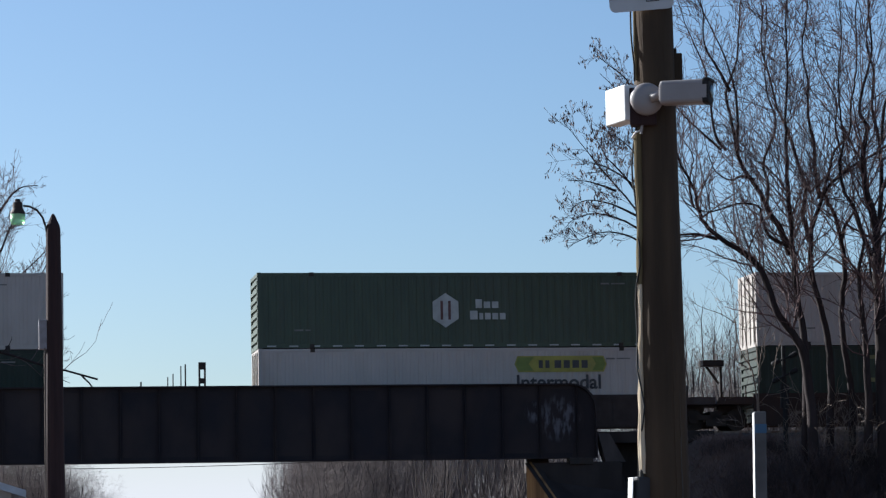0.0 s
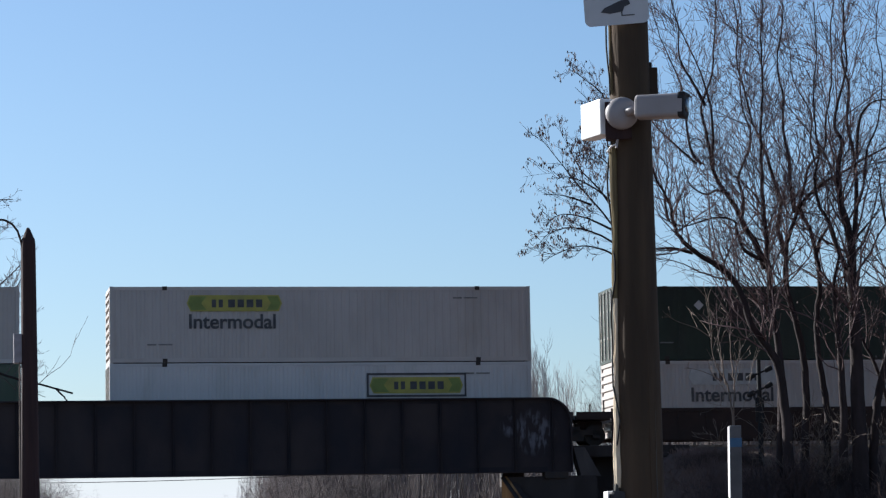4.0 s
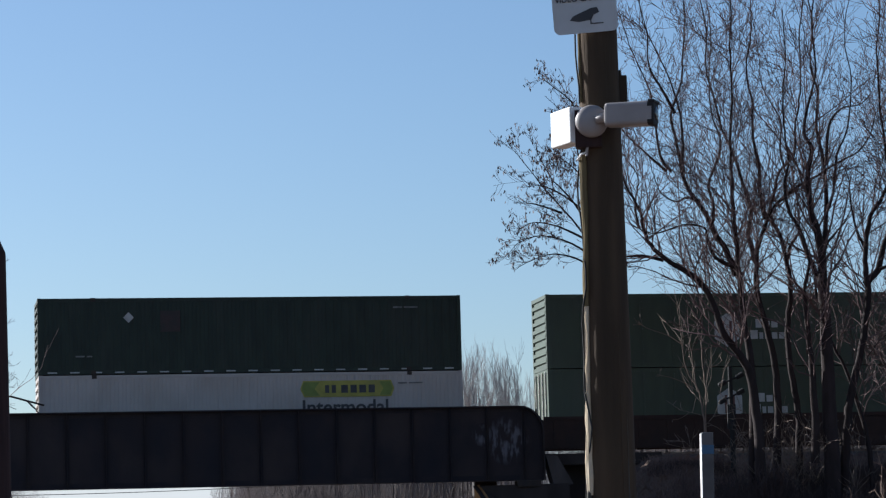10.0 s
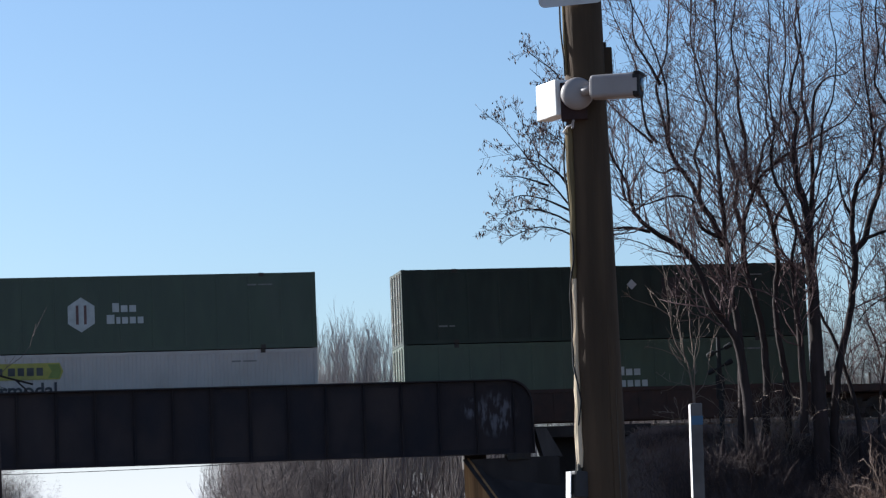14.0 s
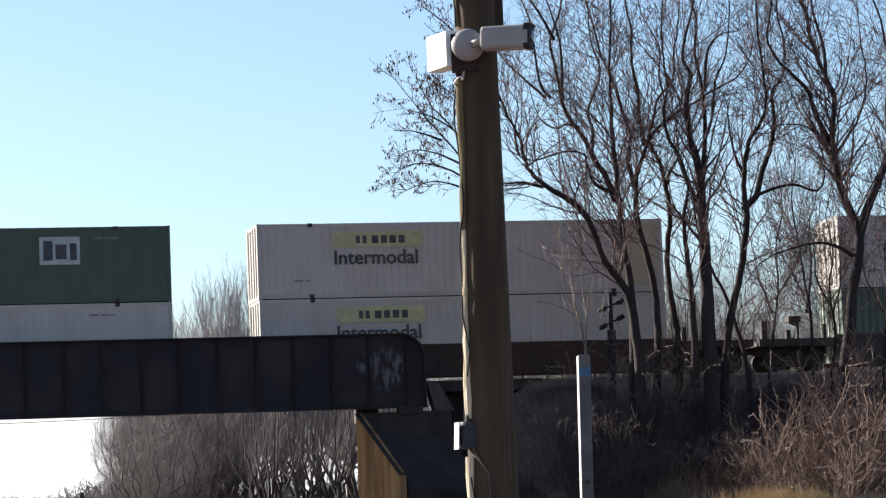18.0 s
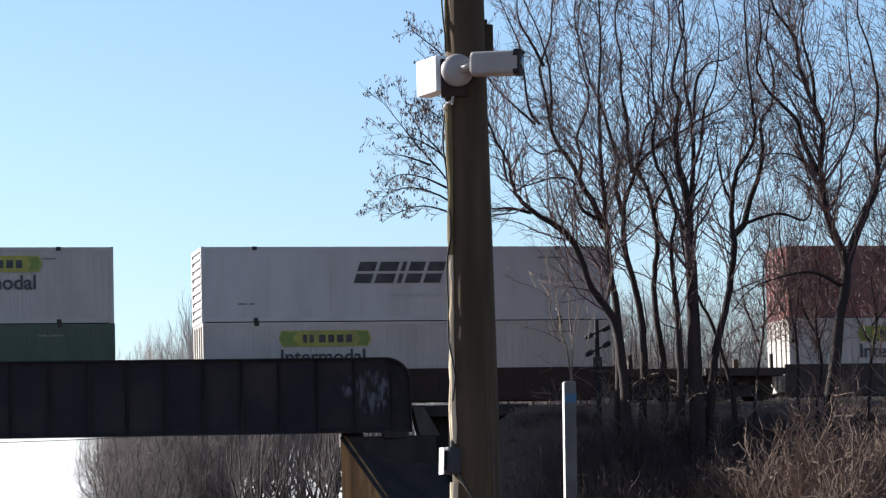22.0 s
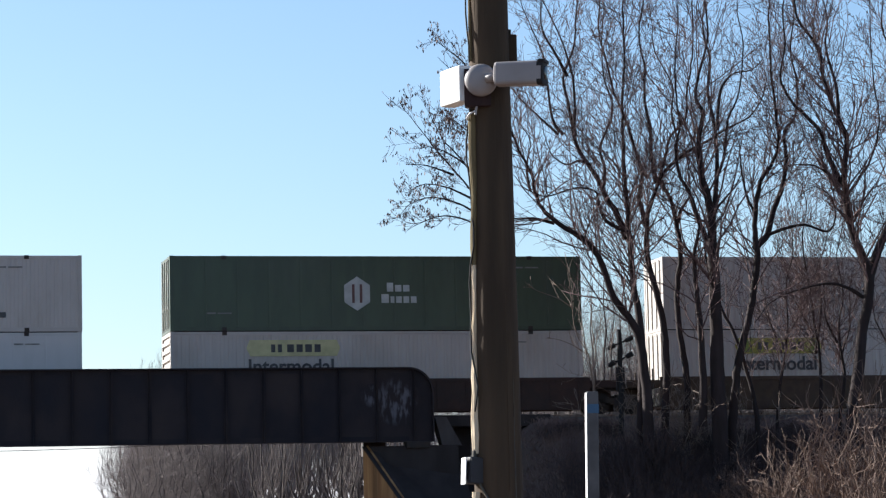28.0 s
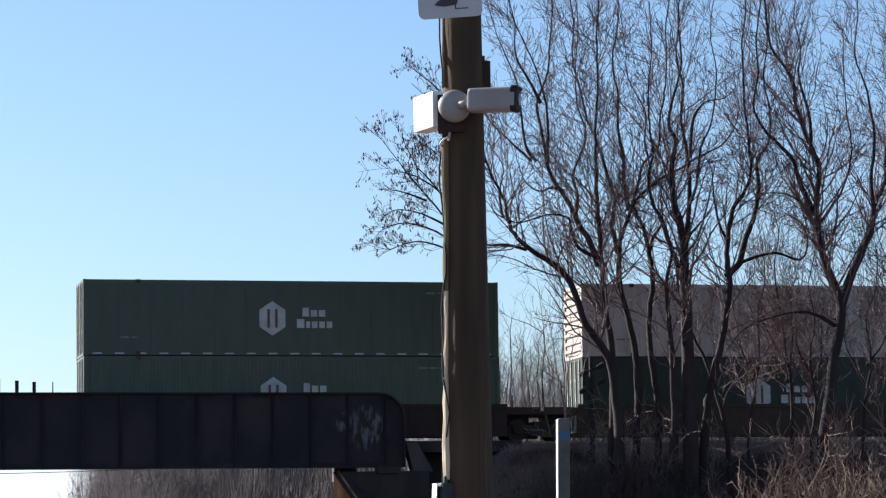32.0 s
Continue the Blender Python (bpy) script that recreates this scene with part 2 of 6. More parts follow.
BALLAST = mat("grey_ballast", (0.1, 0.086, 0.078), (0.065, 0.056, 0.05), 9.0, 0.95, bump=0.9, bump_scale=14)
RAIL = mat("worn_rail_steel", (0.25, 0.2, 0.17), (0.13, 0.08, 0.06), 8.0, 0.5, 0.6)
TIE = mat("tarred_timber", (0.05, 0.04, 0.032), (0.035, 0.028, 0.024), 6.0, 0.9)
ROOF_PALE = mat("pale_metal_roof", (0.5, 0.52, 0.55), (0.4, 0.41, 0.43), 2.0, 0.5, 0.2)
SIDING = mat("pale_siding", (0.5, 0.48, 0.45), (0.42, 0.4, 0.37), 2.0, 0.7)
SIGNAL_RED = mat("red_reflective_stripe", (0.5, 0.04, 0.03), (0.4, 0.035, 0.03), 6.0, 0.5)
BLACK_PAINT = mat("matt_black_paint", (0.015, 0.015, 0.016), (0.025, 0.024, 0.024), 6.0, 0.7)
LENS = mat("green_lamp_lens", (0.55, 0.9, 0.5), (0.45, 0.8, 0.42), 6.0, 0.25)
_b = LENS.node_tree.nodes["Principled BSDF"]
_b.inputs["Transmission Weight"].default_value = 0.6


def spray_paint(rx, rz):
    """Worn spray paint that thins out towards the rim of an oval patch."""
    m = mat("faded_spray_paint", (0.02, 0.017, 0.021), (0.028, 0.021, 0.022), 0.7, 0.75, dirt=0.5, dirt_color=(0.045, 0.033, 0.031), dirt_scale=0.5, streak=1.5)
    nt = m.node_tree
    bsdf = nt.nodes["Principled BSDF"]
    under = bsdf.inputs["Base Color"].links[0].from_socket
    co = nt.nodes.new("ShaderNodeTexCoord")
    mp = nt.nodes.new("ShaderNodeMapping")
    mp.inputs["Scale"].default_value = (1 / rx, 1, 1 / rz)
    ball = nt.nodes.new("ShaderNodeTexGradient")
    ball.gradient_type = "SPHERICAL"
    wear = nt.nodes.new("ShaderNodeTexNoise")
    wear.inputs["Scale"].default_value, wear.inputs["Detail"].default_value = 3.2, 6.0
    ramp = nt.nodes.new("ShaderNodeMapRange")
    ramp.inputs["From Min"].default_value, ramp.inputs["From Max"].default_value = 0.47, 0.6
    fade = nt.nodes.new("ShaderNodeMapRange")
    fade.inputs["From Max"].default_value = 0.45
    mul = nt.nodes.new("ShaderNodeMath")
    mul.operation = "MULTIPLY"
    mix = nt.nodes.new("ShaderNodeMix")
    mix.data_type = "RGBA"
    mix.inputs["B"].default_value = (0.11, 0.105, 0.12, 1)
    L = nt.links.new
    L(co.outputs["Object"], mp.inputs["Vector"])
    L(mp.outputs[0], ball.inputs["Vector"])
    tall = nt.nodes.new("ShaderNodeMapping")
    tall.inputs["Scale"].default_value = (1.6, 1, 0.55)
    L(co.outputs["Object"], tall.inputs["Vector"])
    L(tall.outputs[0], wear.inputs["Vector"])
    L(wear.outputs["Fac"], ramp.inputs["Value"])
    L(ball.outputs["Fac"], fade.inputs["Value"])
    L(fade.outputs[0], mul.inputs[0])
    L(ramp.outputs[0], mul.inputs[1])
    L(mul.outputs[0], mix.inputs["Factor"])
    L(under, mix.inputs["A"])
    L(mix.outputs["Result"], bsdf.inputs["Base Color"])
    return m


# ---- mesh helpers ----
def box(bm, x0, x1, y0, y1, z0, z1, m=None):
    v = [bm.verts.new((x, y, z)) for x in (x0, x1) for y in (y0, y1) for z in (z0, z1)]
    if m is not None:
        for q in v:
            q.co = m @ q.co
    for f in ((0, 1, 3, 2), (4, 6, 7, 5), (0, 4, 5, 1), (2, 3, 7, 6), (0, 2, 6, 4), (1, 5, 7, 3)):
        bm.faces.new([v[i] for i in f])
    return bm


def boxes(*rows, bevel=0.0):
    bm = bmesh.new()
    for r in rows:
        box(bm, *r)
    if bevel:
        bmesh.ops.bevel(bm, geom=bm.edges[:], offset=bevel, segments=2, affect="EDGES", profile=0.5)
    return bm


def cyl(bm, a, b, r0, r1=None, n=16, caps=True):
    a, b = Vector(a), Vector(b)
    r1 = r0 if r1 is None else r1
    d = b - a
    m = Matrix.Translation((a + b) / 2) @ d.to_track_quat("Z", "Y").to_matrix().to_4x4()
    bmesh.ops.create_cone(bm, cap_ends=caps, segments=n, radius1=r0, radius2=r1, depth=d.length, matrix=m)
    return bm


def lathe(profile, n=24, m=None):
    """Turn (radius, height) pairs about the z axis."""
    bm = bmesh.new()
    rings = [[bm.verts.new((r * math.cos(2 * math.pi * i / n), r * math.sin(2 * math.pi * i / n), z)) for i in range(n)] for r, z in profile]
    for p, q in zip(rings, rings[1:]):
        for i in range(n):
            bm.faces.new((p[i], p[(i + 1) % n], q[(i + 1) % n], q[i]))
    bm.faces.new(rings[0][::-1])
    bm.faces.new(rings[-1])
    if m is not None:
        bmesh.ops.transform(bm, matrix=m, verts=bm.verts[:])
    return bm


def slab(outline, y0, y1):
    """A plate in the x-z plane with that outline, from y0 (front) to y1."""
    bm = bmesh.new()
    f = [bm.verts.new((x, y0, z)) for x, z in outline]
    g = [bm.verts.new((x, y1, z)) for x, z in outline]
    bm.faces.new(f)
    bm.faces.new(g[::-1])
    for i in range(len(f)):
        j = (i + 1) % len(f)
        bm.faces.new((f[j], f[i], g[i], g[j]))
    return bm


def mesh_of(name, bm, material, smooth=False):
    bmesh.ops.recalc_face_normals(bm, faces=bm.faces[:])
    me = bpy.data.meshes.new(name)
    bm.to_mesh(me)
    bm.free()
    me.materials.append(material)
    if smooth:
        me.polygons.foreach_set("use_smooth", [True] * len(me.polygons))
    return me


def put(name, me, parent=None, at=None, label=""):
    ob = new(name, me)
    ob.parent = parent
    if at is not None:
        ob.matrix_basis = at
    return tagged(ob, label) if label else ob


def part(name, bm, material, parent, label="", smooth=False, at=None):
    return put(name, mesh_of(name, bm, material, smooth), parent, at, label)


def thing(name, at, label, category, group="", kind=""):
    ob = new(name)
    ob.empty_display_size = 0.2
    ob.matrix_basis = at
    return tagged(ob, label, category, group, kind)


def raw_mesh(name, verts, faces, material, smooth=False):
    me = bpy.data.meshes.new(name)
    me.from_pydata(verts, [], faces)
    me.materials.append(material)
    if smooth:
        me.polygons.foreach_set("use_smooth", [True] * len(me.polygons))
    me.update()
    return me


_letters = {}


def lettering(words, size, material):
    key = (words, size, material.name)
    if key not in _letters:
        cu = bpy.data.curves.new("lettering", "FONT")
        cu.body, cu.size, cu.extrude, cu.offset = words, size, 0.003, 0.02 * size
        tmp = bpy.data.objects.new("lettering", cu)
        scene.collection.objects.link(tmp)
        me = bpy.data.meshes.new_from_object(tmp.evaluated_get(bpy.context.evaluated_depsgraph_get()))
        bpy.data.objects.remove(tmp)
        bpy.data.curves.remove(cu)
        me.transform(pose(0, 0, 0, 90, 0, 0))
        me.materials.clear()
        me.materials.append(material)
        me.name = "lettering"
        _letters[key] = me
    return _letters[key]


# ---- ground and railway bank ----
RAIL_Z, TRACK_Y, FACE_Y = 7.1, 111.9, 110.6
ABUT_X = 21.0


def step(a, b, v):
    v = min(1, max(0, (v - a) / (b - a)))
    return v * v * (3 - 2 * v)


def ground_height(x, y):
    bank = max(0.0, 6.62 - max(0.0, abs(y - 112.5) - 6.2) * 0.5)
    skew = 0.27 * max(0.0, 108 - y) + 0.33 * max(0.0, y - 108)
    side = step(ABUT_X + 3.9 + skew, ABUT_X + 6.0 + skew, x) + 1 - step(-16.0, -14.5, x)
    low = 1.5 * step(22, 30, x) * step(30, 75, y) * (1 - step(118, 150, y))
    near = min(1.0, max(0.0, 1 - (abs(x - 20) - 130) / 60)) if abs(x - 20) > 130 else 1.0
    rough = 0.22 * noise.noise((x * 0.35, y * 0.35, 0)) + 0.5 * noise.noise((x * 0.06, y * 0.06, 3))
    flat = step(5.5, 8.0, abs(y - 112.5)) if bank > 0 else 1.0
    return max(bank * side * near, low) + rough * (0.25 + 0.75 * flat) * step(3, 40, math.hypot(x, y)) * (0.3 if side < 0.5 else 1.0) - 0.02


def build_ground():
    xs = [-4000, -1500, -600, -300, -180, -120, -80] + [-60 + 3 * i for i in range(15)] + [-15 + 1.2 * i for i in range(30)]
    xs += [21.15, 21.3, 21.45] + [22.2 + 0.9 * i for i in range(40)] + [60, 70, 85, 110, 150, 220, 400, 900, 2000, 4000]
    ys = [-4000, -1000, -200, -60, -20, -5] + [5 * i for i in range(17)] + [84 + 0.9 * i for i in range(62)] + [143, 150, 160, 175, 200, 250, 320, 450, 700, 1200, 2200, 4000]
    xs, ys = sorted(set(xs)), sorted(set(ys))
    verts = [(x, y, ground_height(x, y)) for y in ys for x in xs]
    n = len(xs)
    faces = [(j * n + i, j * n + i + 1, (j + 1) * n + i + 1, (j + 1) * n + i) for j in range(len(ys) - 1) for i in range(n - 1)]
    ob = new("ground", raw_mesh("ground", verts, faces, EARTH, True))
    tagged(ob, "leaf-littered brown winter ground rising to a railway bank", "ground", kind="structure")


def build_track():
    track = thing("railway_track", pose(0, 0, 0), "steel rails on dark timber ties and grey ballast", "railway track", kind="structure")
    for x0, x1 in ((-140.0, -15.0), (24.4, 190.0)):
        bm = bmesh.new()
        v = [bm.verts.new(p) for x in (x0, x1) for p in ((x, TRACK_Y - 2.6, 6.7), (x, TRACK_Y - 1.6, 6.97), (x, TRACK_Y + 1.6, 6.97), (x, TRACK_Y + 2.6, 6.7))]
        for i in range(3):
            bm.faces.new((v[i], v[i + 1], v[i + 5], v[i + 4]))
        part("ballast", bm, BALLAST, track, "grey crushed-stone ballast")
    for dy in (-0.75, 0.75):
        part("rail", boxes((-140, 190, TRACK_Y + dy - 0.035, TRACK_Y + dy + 0.035, 7.06, RAIL_Z), (-140, 190, TRACK_Y + dy - 0.012, TRACK_Y + dy + 0.012, 6.98, 7.06), (-140, 190, TRACK_Y + dy - 0.07, TRACK_Y + dy + 0.07, 6.96, 6.98)), RAIL, track, "worn steel rail")
    tie = mesh_of("tie", boxes((-0.12, 0.12, -1.3, 1.3, 0, 0.17), bevel=0.01), TIE)
    for i in range(150):
        put("tie", tie, track, pose(-25 + 0.6 * i, TRACK_Y, 6.81, 0, 0, random.uniform(-1, 1)))


# ---- the plate-girder bridge ----
GIRDER_X0, GIRDER_X1, GIRDER_B, GIRDER_T = -15.2, 23.7, 5.98, 8.79


def girder_outline(inset, low=GIRDER_B):
    r = 0.95
    x0, x1, b, t = GIRDER_X0 + inset, GIRDER_X1 - inset, low + inset, GIRDER_T - inset
    arc = [(x1 - r + r * math.sin(a), t - r + r * math.cos(a)) for a in [i * math.pi / 16 for i in range(9)]]
    arc_l = [(x0 + r - r * math.sin(a), t - r + r * math.cos(a)) for a in [i * math.pi / 16 for i in range(9)]]
    return [(x0, b), (x1, b)] + arc[::-1] + arc_l


def build_bridge():
    bridge = thing("railway_bridge", pose(0, 0, 0), "grimy black riveted plate-girder railway bridge with rounded girder ends", "bridge", kind="structure")
    for y, low in ((108.0, GIRDER_B), (116.4, 6.45)):
        girder = part("girder", slab(girder_outline(0.02, low), y - 0.02, y + 0.02), GIRDER, bridge)
        outer, inner = girder_outline(0.0, low), girder_outline(0.05, low)
        bm = bmesh.new()
        rings = []
        for (xo, zo), (xi, zi) in zip(outer, inner):
            rings.append([bm.verts.new(p) for p in ((xo, y - 0.22, zo), (xo, y + 0.22, zo), (xi, y + 0.22, zi), (xi, y - 0.22, zi))])
        for p, q in zip(rings, rings[1:] + rings[:1]):
            for i in range(4):
                bm.faces.new((p[i], p[(i + 1) % 4], q[(i + 1) % 4], q[i]))
        part("flange", bm, GIRDER, girder)
        for k in range(28):
            x = GIRDER_X1 - 0.75 - 1.42 * k
            rows = [(x - 0.01, x + 0.01, y - 0.17, y + 0.17, low + 0.05, GIRDER_T - 0.05), (x - 0.08, x + 0.08, y - 0.035, y + 0.035, low + 0.05, GIRDER_T - 0.05)]
            part("stiffener", boxes(*rows), GIRDER, girder)
        for z in (GIRDER_T - 0.13, low + 0.13):
            part("flange_angle", boxes((GIRDER_X0 + 0.9, GIRDER_X1 - 0.95, y - 0.032, y + 0.032, z - 0.08, z + 0.08)), GIRDER, girder)
    part("deck", boxes((GIRDER_X0, GIRDER_X1, 108.25, 116.15, 6.55, 6.8)), STEEL_DARK, bridge, "dark steel deck between the girders")
    for k in range(27):
        x = GIRDER_X1 - 0.75 - 1.42 * k
        part("floor_beam", boxes((x - 0.12, x + 0.12, 108.1, 116.3, 6.4, 6.43), (x - 0.01, x + 0.01, 108.1, 116.3, 6.43, 6.55)), GIRDER, bridge)
    # faded sprayed patches near the end of the girder
    for x, z, rx, rz, y in ((22.3, 7.5, 0.95, 0.95, 107.974), (21.35, 7.72, 0.42, 0.45, 107.969)):
        patch = slab([(rx * math.cos(a), rz * math.sin(a)) for a in [2 * math.pi * i / 20 for i in range(20)]], -0.002, 0.002)
        part("graffiti", patch, spray_paint(rx, rz), bridge, "faded pale sprayed patch", at=pose(x, y, z))


def bmesh_slope(corners, thick):
    bm = bmesh.new()
    a = [bm.verts.new(c) for c in corners]
    b = [bm.verts.new((x, y, z + thick)) for x, y, z in corners]
    bm.faces.new(a[::-1])
    bm.faces.new(b)
    for i in range(4):
        j = (i + 1) % 4
        bm.faces.new((a[i], a[j], b[j], b[i]))
    return bm


def build_abutment():
    ab = thing("bridge_abutment", pose(0, 0, 0), "rust-stained concrete bridge abutment with a sloping wing wall", "abutment", kind="structure")
    def prism(foot, low, tops, bevel):
        bm = bmesh.new()
        a = [bm.verts.new((x, y, low)) for x, y in foot]
        b = [bm.verts.new((x, y, z)) for (x, y), z in zip(foot, tops)]
        bm.faces.new(a[::-1])
        bm.faces.new(b)
        for i in range(len(a)):
            j = (i + 1) % len(a)
            bm.faces.new((a[i], a[j], b[j], b[i]))
        if bevel:
            bmesh.ops.bevel(bm, geom=bm.edges[:], offset=bevel, segments=2, affect="EDGES")
        return bm

    part("pier_wall", prism([(21.2, 108.2), (24.55, 107.5), (24.9, 109.6), (24.9, 117.4), (23.2, 117.4)], -0.5, [5.84] * 5, 0.05), DARK_CONCRETE, ab, "grimy concrete darkened with its shade")
    # the near-black colour here paints the shadowed void beside the pier
    part("recess_wall", boxes((24.7, 28.6, 109.7, 110.0, -0.5, 6.64)), DARK_CONCRETE, ab)
    part("backwall", boxes((23.78, 28.4, 108.5, 109.3, 6.56, 7.0), bevel=0.03), DARK_CONCRETE, ab)
    part("cheek_wall", slab([(23.72, 6.9), (24.15, 6.9), (24.75, 5.82), (24.0, 5.82)], 107.75, 108.45), ASH_CONCRETE, ab, "paler sloping concrete cheek")
    part("wing_wall", prism([(21.05, 108.3), (21.92, 104.9), (22.2, 105.0), (21.5, 108.5)], -0.5, [5.78, 3.42, 3.42, 5.78], 0.0), CONCRETE, ab)
    part("coping", bmesh_slope([(21.02, 108.3, 5.79), (21.89, 104.85, 3.43), (22.25, 104.95, 3.43), (21.55, 108.5, 5.79)], 0.06), DARK_CONCRETE, ab, "dark concrete coping")
    part("coping_edge", bmesh_slope([(21.18, 108.32, 5.854), (22.03, 104.87, 3.494), (22.1, 104.89, 3.494), (21.27, 108.34, 5.854)], 0.025), CONCRETE, ab, "pale worn coping edge")
    part("wing_return", prism([(21.6, 108.5), (22.26, 104.98), (24.9, 105.6), (24.7, 108.1)], -0.5, [5.6, 3.1, 2.6, 5.4], 0.0), DARK_CONCRETE, ab, "grimy concrete darkened with its shade")
    for y, top in ((108.0, 5.99), (116.4, 6.46)):
        part("bearing", boxes((22.6, 23.5, y - 0.3, y + 0.3, 5.74, top), bevel=0.02), STEEL_DARK, ab, "steel bearing block")
    left = thing("bridge_abutment", pose(0, 0, 0), "rust-stained concrete bridge abutment", "abutment", kind="structure")
    part("pier_wall", boxes((-17.5, -13.2, 107.2, 117.2, -0.5, 5.98), bevel=0.05), CONCRETE, left)


# ---- the train ----
CON_L, CON_H, CON_W = 16.15, 2.896, 2.59
_shared = {}


def shared(key, maker):
    if key not in _shared:
        _shared[key] = maker()
    return _shared[key]


def ribbed_side(front, pitch=0.3, depth=0.02):
    """A side sheet with upright ribs; front is its direction along y."""
    bm = bmesh.new()
    x, prev = 0.14, None
    y0 = 0.03 if front < 0 else CON_W - 0.03
    y1 = y0 + depth * front
    zs = (0.16, CON_H - 0.12)
    cols = []
    while x < CON_L - 0.16:
        cols += [(x, y0), (x + pitch * 0.35, y0), (x + pitch * 0.5, y1), (x + pitch * 0.85, y1)]
        x += pitch
    cols.append((CON_L - 0.14, y0))
    for cx, cy in cols:
        q = [bm.verts.new((cx, cy, z)) for z in zs]
        if prev:
            bm.faces.new((prev[0], q[0], q[1], prev[1]))
        prev = q
    return bm


def smooth_side(front):
    """A side of flat sheets with narrow proud battens over their joints."""
    bm = bmesh.new()
    y0 = 0.012 if front < 0 else CON_W - 0.012
    y1 = y0 + 0.012 * front
    n = 13
    w = (CON_L - 0.28) / n
    cols = []
    for i in range(n):
        x = 0.14 + i * w
        cols += [(x, y1), (x + 0.03, y1), (x + 0.034, y0), (x + w - 0.034, y0), (x + w - 0.03, y1)]
    cols.append((CON_L - 0.14, y1))
    prev = None
    for cx, cy in cols:
        q = [bm.verts.new((cx, cy, z)) for z in (0.16, CON_H - 0.12)]
        if prev:
            bm.faces.new((prev[0], q[0], q[1], prev[1]))
        prev = q
    return bm


def end_sheet():
    """The closed front end with level ribs."""
    bm = bmesh.new()
    x0, x1 = CON_L - 0.03, CON_L - 0.075
    prev, z = None, 0.16
    cols = []
    while z < CON_H - 0.3:
        cols += [(z, x0), (z + 0.12, x0), (z + 0.16, x1), (z + 0.26, x1)]
        z += 0.32
    cols.append((CON_H - 0.12, x0))
    for cz, cx in cols:
        q = [bm.verts.new((cx, y, cz)) for y in (0.1, CON_W - 0.1)]
        if prev:
            bm.faces.new((prev[0], q[0], q[1], prev[1]))
        prev = q
    return bm


def ladder_end():
    """An end sheet with deep level ribs."""
    bm = bmesh.new()
    prev, z, cols = None, 0.16, []
    while z < CON_H - 0.35:
        cols += [(z, 0.06), (z + 0.1, 0.06), (z + 0.12, -0.015), (z + 0.26, -0.015), (z + 0.28, 0.06)]
        z += 0.31
    cols.append((CON_H - 0.12, 0.06))
    for cz, cx in cols:
        q = [bm.verts.new((cx, y, cz)) for y in (0.1, CON_W - 0.1)]
        if prev:
            bm.faces.new((prev[0], q[0], q[1], prev[1]))
        prev = q
    return bm


JBH_X = (2.9, 9.85)


def block(w, h, y):
    """One plain bar of a sign."""
    return boxes((0, w, y - 0.014, y - 0.008, 0.3 - h / 2, 0.3 + h / 2))


